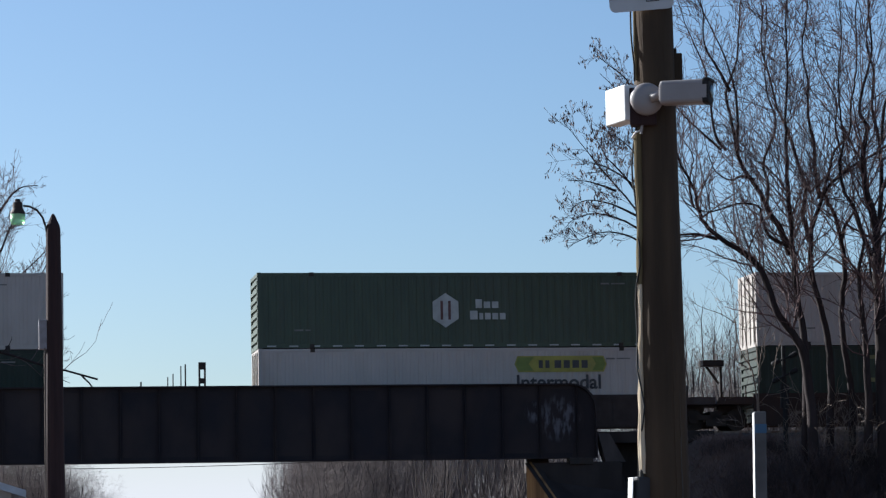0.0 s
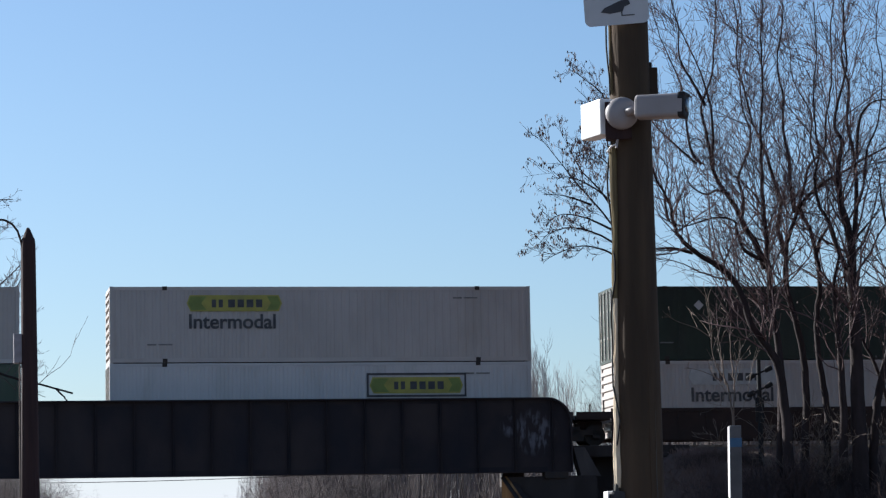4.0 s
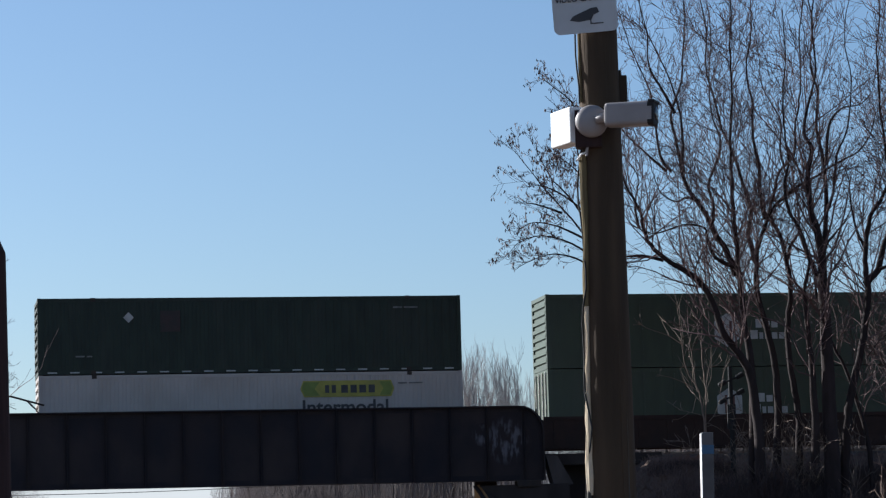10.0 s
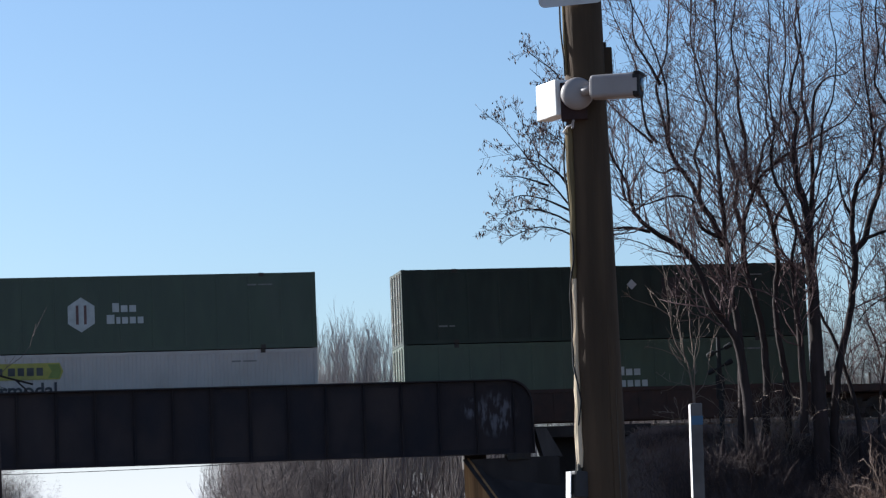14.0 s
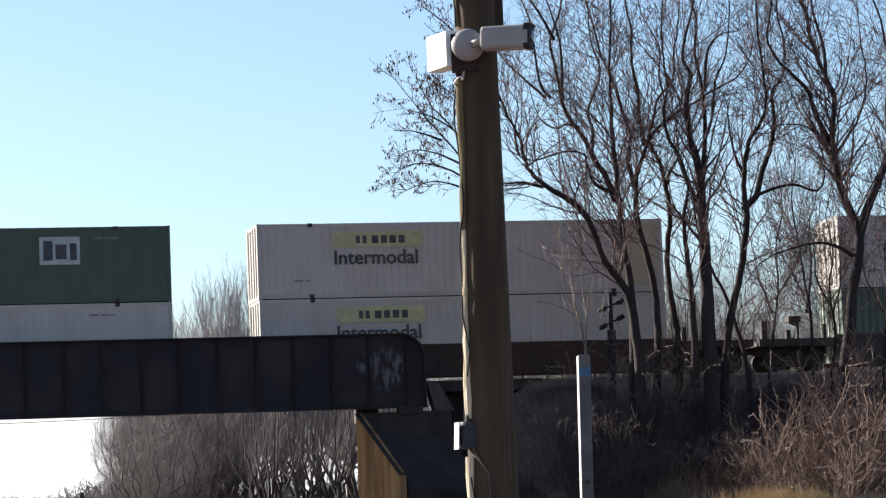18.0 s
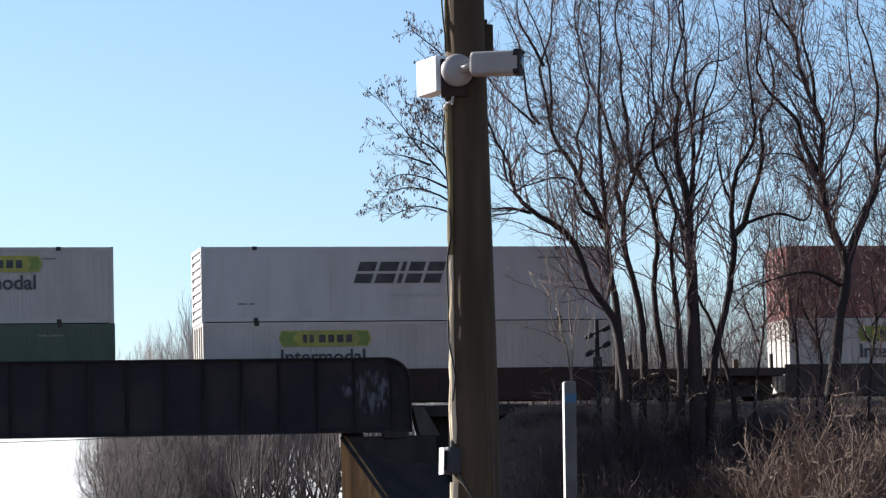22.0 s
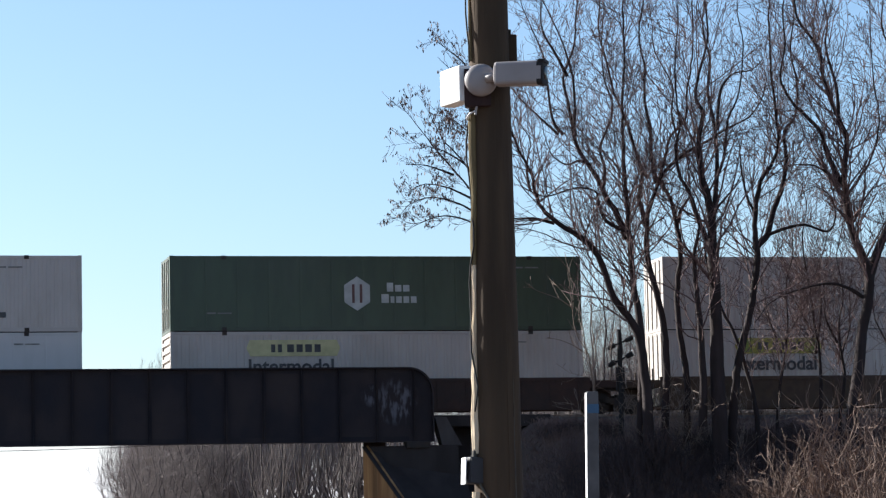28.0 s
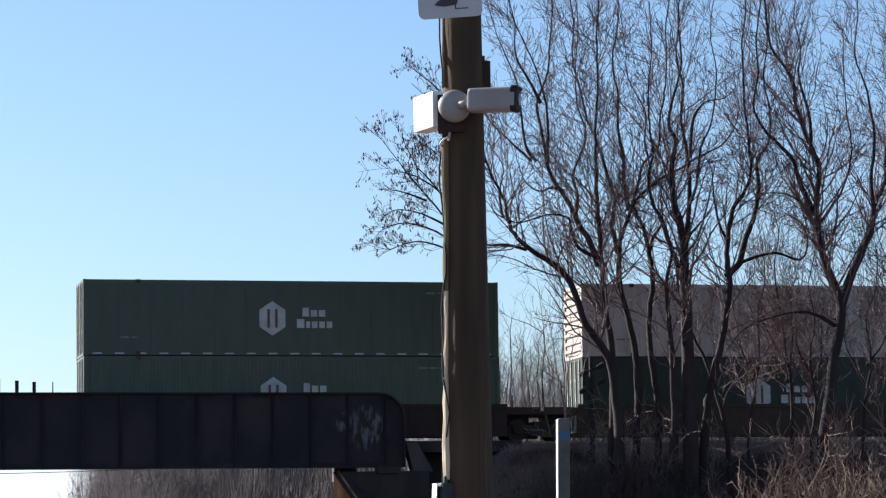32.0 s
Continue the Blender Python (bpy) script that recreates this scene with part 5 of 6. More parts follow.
def auto_tree(height, seed, spread=0.32, density=(3.4, 3.0), stems=12, low=0.0, girth=1.0, up=0.26, fine=1.0, fan=(18, 58), bend=0.07):
    """The meshes of a free-standing leafless tree of upswept limbs under a domed outline."""
    rng = random.Random(seed)
    TV, TF, CV, CF = [], [], [], []
    fork = height * (rng.uniform(0.14, 0.24) + low)
    trunk = smooth_line([(0, 0, -0.4), (rng.gauss(0, 0.15), rng.gauss(0, 0.15), fork * 0.6), (rng.gauss(0, 0.3), rng.gauss(0, 0.3), fork)], rng, 0.03)
    tube(TV, TF, trunk, 0.014 * height * girth, 0.01 * height * girth, 8)
    for s in range(stems):
        a = 2 * math.pi * (s + rng.uniform(-0.3, 0.3)) / stems * 2.4
        out = math.sqrt((s + 0.5) / stems)
        reach = spread * height * out
        top = height * (0.55 + 0.42 * math.sqrt(1 - out * out * 0.96)) * rng.uniform(0.93, 1.03)
        base = trunk[-1].lerp(trunk[len(trunk) // 2], rng.random() * 0.8)
        way = Vector((math.cos(a), math.sin(a), 0))
        pts = [base, base + way * reach * 0.5 + Vector((0, 0, (top - fork) * 0.28)), base + way * reach * 0.85 + Vector((0, 0, (top - fork) * 0.62)), way * reach + Vector((0, 0, top))]
        line = smooth_line(pts, rng, bend)
        tube(TV, TF, line, 0.0065 * height * girth, 0.012, 5)
        grow(CV, CF, [], line, 0.0034 * height * fine, 0.012 * fine, 0, 2, rng, density, up=up, thin=0.0105 * fine, wob=0.075, fan=fan, stout=fine)
    return TV, TF, CV, CF


def shrub_meshes(height, seed, stems, density, last=2, lean=0.5, thin=0.0065):
    rng = random.Random(seed)
    V, F = [], []
    for s in range(stems):
        a = rng.uniform(0, 2 * math.pi)
        r = rng.uniform(0, 0.35) * height * 0.3
        p = Vector((math.cos(a) * r, math.sin(a) * r, -0.1))
        d = Vector((math.cos(a) * lean * rng.random(), math.sin(a) * lean * rng.random(), 1)).normalized()
        h = height * rng.uniform(0.55, 1.0)
        pts = [p]
        for i in range(6):
            d = (d + Vector((rng.gauss(0, 0.17), rng.gauss(0, 0.17), rng.gauss(0, 0.06)))).normalized()
            pts.append(pts[-1] + d * h / 6)
        grow(V, F, [], pts, 0.006 + 0.002 * height, 0.006, 1, 1 + last, rng, (0, *density), up=0.15, thin=thin, wob=0.2)
    return V, F


def thicket_meshes(width, height, stems, seed):
    """Fine bare stems that stand close together over a patch of ground."""
    rng = random.Random(seed)
    V, F = [], []
    for s in range(stems):
        a, r = rng.uniform(0, 2 * math.pi), width * math.sqrt(rng.random()) / 2
        p = Vector((math.cos(a) * r, math.sin(a) * r, -0.35))
        d = Vector((rng.gauss(0, 0.3), rng.gauss(0, 0.3), 1)).normalized()
        h = height * rng.uniform(0.45, 1.0)
        pts = [p]
        for i in range(4):
            d = (d + Vector((rng.gauss(0, 0.2), rng.gauss(0, 0.2), rng.gauss(0, 0.06)))).normalized()
            pts.append(pts[-1] + d * (h + 0.35) / 4)
        grow(V, F, [], pts, 0.009, 0.005, 1, 2, rng, (0, 3.6), up=0.1, thin=0.0065, wob=0.22)
    return V, F


def build_near_trees():
    gz = ground_height
    bare_tree((29.8, 101.0, gz(29.8, 101.0)), [
        (0.22, 0.05, -0.6, [(30.0, 3.2), (30.0, 6.16), (29.98, 7.58), (29.8, 9.1), (29.45, 9.92), (28.82, 10.73), (28.28, 12.26), (27.63, 12.92), (26.75, 13.45), (26.2, 13.94), (25.91, 14.61), (25.82, 15.12), (25.55, 15.63), (25.31, 16.13), (25.08, 16.64)]),
        (0.07, 0.02, 0.8, [(26.75, 13.45), (26.03, 13.65), (25.45, 13.65), (24.89, 13.9), (24.38, 14.1)]),
        (0.08, 0.02, -1, [(29.33, 13.18), (28.64, 13.53), (28.3, 14.1), (28.15, 14.55), (27.42, 14.65), (26.47, 14.36), (25.9, 14.36), (25.27, 14.67)]),
        (0.05, 0.015, 1.2, [(25.91, 14.61), (25.83, 15.32), (26.0, 16.03), (26.12, 16.55), (25.72, 17.36), (25.37, 18.18)]),
        (0.05, 0.012, -0.8, [(24.46, 13.42), (23.68, 14.6), (22.49, 15.83), (21.61, 16.89), (21.08, 17.46)]),
        (0.05, 0.012, -0.8, [(24.39, 16.88), (23.68, 18.82), (22.74, 19.64), (22.19, 19.9)]),
        (0.05, 0.012, -0.8, [(24.66, 13.22), (23.35, 14.04), (22.23, 14.29), (21.41, 14.06), (21.03, 13.7)]),
        (0.05, 0.012, -0.8, [(24.61, 14.43), (23.81, 16.27), (23.25, 16.88), (22.64, 17.09)]),
        (0.05, 0.012, -0.8, [(23.09, 15.16), (22.07, 15.43), (21.25, 15.43)]),
        (0.05, 0.012, -0.8, [(23.88, 14.24), (22.86, 14.65), (21.94, 14.76), (21.32, 14.46)]),
        (0.05, 0.012, -0.8, [(24.49, 14.03), (23.51, 15.46), (22.72, 16.27), (22.23, 17.09), (22.04, 17.49)]),
        (0.05, 0.012, -0.8, [(24.6, 16.87), (23.81, 17.9), (23.22, 18.61), (22.41, 19.23)]),
        (0.05, 0.012, -0.8, [(24.65, 12.81), (23.64, 13.43), (22.62, 13.64), (21.69, 13.35), (21.17, 13.05)]),
        (0.05, 0.012, -0.8, [(24.31, 14.84), (23.21, 15.66), (22.3, 16.07), (21.68, 15.97)]),
        (0.05, 0.012, -0.8, [(24.55, 15.65), (23.77, 16.88), (23.49, 17.65), (22.98, 17.9)]),
    ], 21, "leafless locust tree with an arching limb and withered leaves", (2.9, 3.1, 2.8), leaf_limbs=(4, 5, 6, 7, 8, 9, 10, 11, 12, 13, 14))
    bare_tree((29.9, 101.5, gz(29.9, 101.5)), [
        (0.19, 0.03, -0.6, [(29.91, 3.2), (29.91, 6.19), (29.96, 7.81), (29.92, 9.65), (29.76, 11.29), (29.65, 12.31), (29.56, 13.24), (29.55, 14.16), (29.47, 14.99), (29.44, 16.64), (29.42, 18.09), (29.56, 19.54), (29.49, 21.21), (29.61, 22.46), (29.58, 23.93)]),
        (0.13, 0.03, 0.8, [(29.55, 12.93), (29.22, 13.85), (28.92, 14.47), (28.58, 15.23), (28.02, 16.11), (27.73, 16.94), (27.6, 18.07), (27.5, 18.86), (27.94, 20.15), (28.04, 21.19), (28.23, 22.44), (28.12, 23.69)]),
        (0.07, 0.02, -1, [(27.5, 18.86), (27.01, 19.62), (26.47, 20.44), (26.4, 21.58), (26.01, 22.81)]),
        (0.07, 0.02, 1.2, [(28.76, 14.88), (28.83, 15.5), (28.77, 16.22), (29.04, 16.95), (29.37, 17.88), (29.07, 19.12), (29.07, 20.37), (29.27, 21.83), (29.17, 23.29)]),
        (0.07, 0.015, 0.5, [(27.29, 16.73), (26.94, 17.35), (26.66, 19.62), (26.01, 21.38), (25.69, 22.73)]),
        (0.06, 0.015, -0.5, [(27.75, 16.73), (27.63, 18.8), (27.13, 20.45), (26.34, 22.11), (26.16, 23.98)]),
        (0.05, 0.015, 0.4, [(27.12, 16.74), (26.21, 17.56), (25.51, 18.38), (25.05, 19.83), (24.99, 21.07)]),
        (0.06, 0.015, -0.4, [(28.32, 15.64), (27.8, 15.76), (27.37, 15.6), (26.85, 15.9), (26.56, 16.52), (26.37, 17.24)]),
    ], 22, "tall leafless tree with several slender dark stems", (3.1, 3.4, 2.3))
    bare_tree((31.1, 102.2, gz(31.1, 102.2)), [
        (0.17, 0.03, -0.6, [(31.07, 3.2), (31.07, 6.2), (31.14, 8.05), (31.09, 9.69), (30.75, 11.14), (30.48, 12.38), (30.47, 13.52), (30.61, 14.25), (31.12, 15.39), (31.74, 15.96), (32.3, 16.34), (32.85, 16.61), (33.56, 17.04), (34.36, 17.46), (34.83, 18.04), (35.12, 18.88)]),
        (0.1, 0.03, 0.8, [(30.52, 13.52), (30.3, 14.56), (30.47, 15.39), (30.25, 16.33), (29.99, 17.47), (29.59, 18.51), (29.33, 19.56), (29.07, 20.81), (29.2, 22.18), (28.99, 23.65)]),
        (0.1, 0.025, -1, [(30.96, 15.08), (30.77, 15.91), (30.7, 17.06), (30.46, 18.0), (30.48, 19.15), (30.26, 20.51), (30.44, 21.99), (30.33, 23.67)]),
        (0.06, 0.015, 1.2, [(31.74, 15.96), (31.88, 16.75), (31.77, 17.8), (31.89, 18.85), (31.24, 20.1), (31.24, 21.37), (31.09, 23.05)]),
    ], 23, "leafless tree whose crooked stems cross each other", (2.4, 2.6, 1.9))
    bare_tree((32.1, 103.0, gz(32.1, 103.0)), [
        (0.15, 0.03, -0.6, [(32.11, 3.2), (32.11, 6.22), (32.14, 8.09), (31.87, 9.54), (31.85, 11.0), (31.97, 12.46), (31.9, 13.51), (31.61, 14.56), (31.31, 15.29), (31.45, 16.13), (31.69, 16.87), (32.26, 17.51), (32.34, 18.56), (32.51, 19.52), (32.64, 20.69), (32.65, 22.18), (32.89, 23.89)]),
        (0.08, 0.02, 0.8, [(31.94, 13.3), (32.14, 14.14), (32.6, 14.87), (32.59, 15.82), (33.0, 16.67)]),
    ], 24, "slim leafless tree among taller stems", (2.2, 2.5, 1.7))
    bare_tree((32.7, 101.0, gz(32.7, 101.0)), [
        (0.33, 0.03, -0.6, [(32.68, 3.2), (32.68, 6.11), (32.68, 7.95), (32.68, 9.58), (32.61, 11.22), (32.59, 12.25), (32.57, 13.48), (32.39, 14.51), (32.21, 15.34), (32.13, 16.58), (32.29, 17.41), (32.01, 18.03), (32.27, 19.18), (32.52, 20.33), (32.46, 22.0), (32.73, 23.68)]),
        (0.12, 0.03, 0.8, [(32.6, 12.45), (32.78, 14.0), (32.96, 15.24), (32.96, 17.0), (32.79, 18.35), (32.92, 19.5), (32.75, 20.75), (32.9, 22.21), (32.73, 23.68)]),
        (0.09, 0.025, -1, [(32.44, 12.87), (32.14, 13.48), (31.75, 14.55), (31.35, 15.23), (31.21, 16.16), (31.37, 16.99), (31.24, 18.02), (31.2, 19.27), (31.33, 20.73), (31.22, 22.39)]),
        (0.07, 0.02, 1.2, [(32.95, 16.9), (33.23, 18.35), (33.81, 19.05), (34.62, 19.26), (35.19, 19.73)]),
        (0.06, 0.02, -0.4, [(32.89, 15.13), (33.18, 15.96), (33.31, 17.21), (33.74, 18.25), (33.93, 19.93), (33.74, 21.6), (33.97, 23.07)]),
        (0.06, 0.02, 0.5, [(32.76, 13.89), (33.25, 14.41), (33.74, 14.93), (34.05, 15.55)]),
        (0.17, 0.06, -0.8, [(32.08, 6.12), (32.11, 7.95), (32.04, 9.59), (31.88, 11.02), (31.8, 12.25), (31.92, 13.28), (31.7, 14.31)]),
    ], 25, "thick-trunked leafless tree with twisting upper limbs", (1.7, 2.2, 1.6))
    bare_tree((33.4, 101.5, gz(33.4, 101.5)), [
        (0.19, 0.03, -0.6, [(33.35, 3.2), (33.35, 6.13), (33.48, 7.76), (33.67, 8.79), (34.11, 10.23), (34.4, 12.09), (34.39, 12.92), (34.41, 13.96), (34.58, 15.0), (35.02, 15.62), (35.31, 16.36), (35.27, 17.51), (35.16, 18.77), (35.11, 20.24), (35.05, 21.29), (35.25, 22.57), (35.17, 23.84)]),
        (0.14, 0.03, 0.8, [(34.4, 12.61), (34.96, 13.12), (35.21, 13.96), (35.6, 14.79), (35.86, 15.94), (35.81, 16.99), (36.27, 17.52), (36.46, 18.78), (36.25, 20.04), (36.43, 21.32), (36.63, 23.02)]),
        (0.07, 0.02, -1, [(34.96, 13.12), (35.54, 13.33), (36.24, 13.45), (37.1, 13.2), (37.32, 13.7), (37.15, 14.37), (36.47, 14.79), (35.8, 14.37)]),
        (0.12, 0.05, 1.2, [(34.38, 3.2), (34.38, 6.11), (34.26, 7.34), (33.82, 9.3), (33.37, 10.44), (33.01, 11.78), (32.86, 12.92)]),
        (0.06, 0.02, -0.4, [(34.41, 13.96), (34.11, 14.68), (33.93, 15.62), (33.84, 16.56), (33.51, 17.08)]),
    ], 26, "leafless tree with a low fork and a crooked twin stem", (2.2, 2.6, 1.9))
    bare_tree((37.7, 101.0, gz(37.7, 101.0)), [
        (0.26, 0.05, -0.6, [(37.71, 3.2), (37.71, 6.03), (38.01, 7.88), (38.25, 9.53), (38.54, 11.19), (38.28, 12.23), (37.97, 13.06), (37.71, 14.1), (37.62, 15.15), (37.81, 16.51), (37.49, 17.24), (37.0, 18.7), (36.72, 19.96), (35.93, 21.0), (35.84, 22.48), (35.56, 23.74)]),
        (0.2, 0.04, 0.8, [(38.49, 10.98), (38.9, 12.22), (39.48, 13.37), (39.96, 14.42), (40.18, 15.36), (40.64, 16.21), (40.81, 17.47), (41.33, 19.17), (41.53, 20.87), (41.83, 22.58)]),
        (0.11, 0.03, -1, [(37.67, 14.83), (37.13, 16.08), (36.81, 16.77), (36.18, 17.44), (35.66, 17.96), (35.26, 18.79), (35.41, 19.94), (35.29, 21.2), (35.48, 22.68)]),
        (0.08, 0.02, 1.2, [(37.57, 17.13), (37.67, 18.5), (37.38, 19.97), (37.57, 21.24), (37.49, 22.51), (37.72, 23.78)]),
        (0.09, 0.02, -0.4, [(40.02, 14.73), (39.87, 16.2), (40.07, 17.78), (39.79, 19.47), (39.36, 20.84), (39.52, 22.33), (39.42, 23.6)]),
        (0.08, 0.02, 0.5, [(38.35, 10.77), (37.71, 11.15), (37.02, 11.3), (35.7, 11.0), (34.87, 10.59), (34.28, 9.87)]),
        (0.06, 0.02, -0.8, [(37.71, 14.31), (38.28, 15.15), (38.75, 15.88), (39.03, 17.25), (38.82, 18.51), (38.71, 19.99), (38.67, 21.68)]),
        (0.06, 0.02, 1, [(37.61, 14.94), (36.98, 15.56), (36.44, 15.73), (35.68, 15.72)]),
    ], 27, "leafless tree forking low into wide limbs", (2.9, 3.1, 2.1))
    bare_tree((37.4, 103.5, gz(37.4, 103.5)), [
        (0.09, 0.02, -0.6, [(37.4, 3.2), (37.4, 6.79), (37.41, 8.48), (37.25, 10.06), (36.95, 11.86), (36.78, 13.14), (36.98, 14.41), (36.75, 15.26)]),
        (0.06, 0.015, 0.8, [(37.33, 8.9), (37.72, 10.59), (37.73, 12.07), (38.11, 13.13), (38.4, 14.63)]),
        (0.05, 0.015, -1, [(37.29, 9.53), (36.77, 10.38), (36.25, 11.02), (35.95, 11.87)]),
    ], 28, "small twiggy leafless tree on the bank", (3.6, 3.4, 3.0))
    bare_tree((35.8, 103.6, gz(35.8, 103.6)), [
        (0.08, 0.02, -0.6, [(35.76, 3.2), (35.76, 6.4), (35.94, 8.08), (36.23, 9.76), (36.14, 11.45), (36.46, 12.72), (36.32, 13.79)]),
        (0.05, 0.015, 0.8, [(36.04, 8.92), (35.65, 10.19), (35.57, 11.46), (35.34, 12.51)]),
        (0.05, 0.015, -1, [(36.15, 9.45), (36.7, 10.39), (37.08, 11.45), (37.34, 12.51)]),
    ], 29, "small twiggy leafless tree on the bank", (3.6, 3.4, 3.0))
    bare_tree((38.3, 103.8, gz(38.3, 103.8)), [
        (0.09, 0.02, -0.6, [(38.27, 3.2), (38.27, 6.37), (38.46, 8.06), (38.24, 9.76), (38.48, 11.25), (38.2, 12.53), (38.48, 13.81)]),
        (0.05, 0.015, 0.8, [(38.37, 8.7), (38.92, 9.97), (39.06, 11.24), (39.42, 12.31)]),
        (0.05, 0.015, -1, [(38.31, 9.33), (37.76, 10.19), (37.58, 11.25), (37.35, 12.1)]),
    ], 30, "small twiggy leafless tree on the bank", (3.6, 3.4, 3.0))
    bare_tree((40.1, 103.4, gz(40.1, 103.4)), [
        (0.09, 0.02, -0.6, [(40.13, 3.2), (40.13, 6.32), (40.25, 8.01), (40.51, 9.71), (40.35, 11.2), (40.74, 12.47), (40.7, 13.97)]),
        (0.05, 0.015, 0.8, [(40.36, 8.86), (39.89, 9.92), (39.78, 10.99), (39.66, 11.84)]),
        (0.05, 0.015, -1, [(40.45, 9.49), (40.99, 10.34), (41.26, 11.4), (41.64, 12.26)]),
    ], 31, "small twiggy leafless tree on the bank", (3.6, 3.4, 3.0))
    bare_tree((41.5, 103.0, gz(41.5, 103.0)), [
        (0.18, 0.03, -0.6, [(41.53, 3.2), (41.53, 6.07), (41.77, 8.81), (41.78, 11.36), (41.65, 13.5), (41.97, 15.64), (41.62, 17.79), (41.97, 20.38), (41.88, 23.42)]),
        (0.12, 0.02, 0.8, [(41.79, 11.57), (42.44, 13.49), (42.89, 15.86), (42.89, 18.23), (43.36, 20.83), (43.35, 23.23)]),
    ], 32, "leafless tree with upswept limbs", (2.6, 3.0, 2.7))


def build_bank_things():
    bare_tree((28.86, 104.0, ground_height(28.86, 104.0) - 0.1), [
        (0.05, 0.012, -0.2, [(28.9, 5.4), (28.86, 6.72), (28.82, 7.83), (28.65, 8.94), (28.24, 9.78), (28.1, 10.75), (28.01, 11.59), (27.9, 12.42)]),
        (0.028, 0.01, 0.2, [(28.65, 8.94), (28.53, 9.84), (28.46, 10.82), (28.3, 11.58)]),
        (0.034, 0.01, -0.3, [(28.86, 6.9), (28.89, 7.69), (28.93, 8.94), (29.03, 9.77), (29.35, 10.53), (29.72, 10.81)]),
        (0.026, 0.01, 0.3, [(28.92, 9.3), (28.91, 10.53), (28.94, 11.3), (28.6, 12.0)]),
        (0.022, 0.009, -0.2, [(28.51, 9.08), (27.8, 9.43), (27.09, 9.58)]),
        (0.02, 0.009, 0.2, [(29.03, 9.84), (29.4, 9.9), (29.69, 10.11)]),
        (0.022, 0.009, 0.1, [(28.13, 10.68), (27.64, 11.03), (26.86, 11.31), (26.51, 11.59)]),
    ], 41, "slender pale-barked sapling on the railway bank", (1.6, 1.6), last=2, bark=PALE_TWIG, twig=PALE_TWIG)
    # a dark post with two pairs of slanted hooded lamps beside the track
    sig = thing("signal_post", pose(30.05, 104.5, ground_height(30.05, 104.5) - 0.05), "dark trackside post with two pairs of slanted hooded lamps", "signal")
    z0 = ground_height(30.05, 104.5) - 0.05
    bm = bmesh.new()
    cyl(bm, (0, 0, 0), (0, 0, 9.9 - z0), 0.1, 0.08, 12)
    part("mast", bm, BLACK_PAINT, sig)
    for z, d in ((9.4, 0.14), (8.78, 0.16)):
        arm = bmesh.new()
        cyl(arm, (-0.36, -0.06, z - d - z0), (0.36, -0.06, z + d - z0), 0.035, n=8)
        part("crossarm", arm, BLACK_PAINT, sig)
        for e in (-1, 1):
            hood = lathe([(0.05, -0.15), (0.085, -0.11), (0.1, 0.08), (0.095, 0.15)], 14, pose(0.34 * e, -0.06, z + d * e - z0, 0, 62, 0))
            lamp = part("hood", hood, BLACK_PAINT, sig, "dark slanted lamp hood")
            part("lamp_glass", lathe([(0.08, 0.152), (0.06, 0.16)], 14, pose(0.34 * e, -0.06, z + d * e - z0, 0, 62, 0)), BLACK_GLASS, lamp)
    for e in (-1, 1):
        part("brace", boxes((0.13 * e - 0.03, 0.13 * e + 0.03, -0.03, 0.03, 7.6 - z0, 8.5 - z0)), BLACK_PAINT, sig)
    # a storm-broken limb lying over the girder
    bare_tree((2.5, 108.15, GIRDER_T), [
        (0.085, 0.045, 0.3, [(-6.2, 8.86), (-4.6, 9.7), (-2.6, 10.5), (-0.8, 10.62), (0.46, 10.41), (1.68, 10.09), (2.5, 9.84), (3.35, 9.57), (4.13, 9.38), (5.12, 9.1)]),
        (0.04, 0.03, 0.0, [(4.5, 9.27), (4.75, 9.0), (4.9, 8.82)]),
        (0.03, 0.012, -0.1, [(3.35, 9.57), (3.6, 9.2), (4.1, 8.95)]),
        (0.025, 0.01, 0.2, [(1.68, 10.09), (1.9, 10.4), (2.0, 10.7)]),
    ], 42, "fallen bare limb with twigs lying over the girder", (0.35, 1.2), last=2, category="fallen_limb")


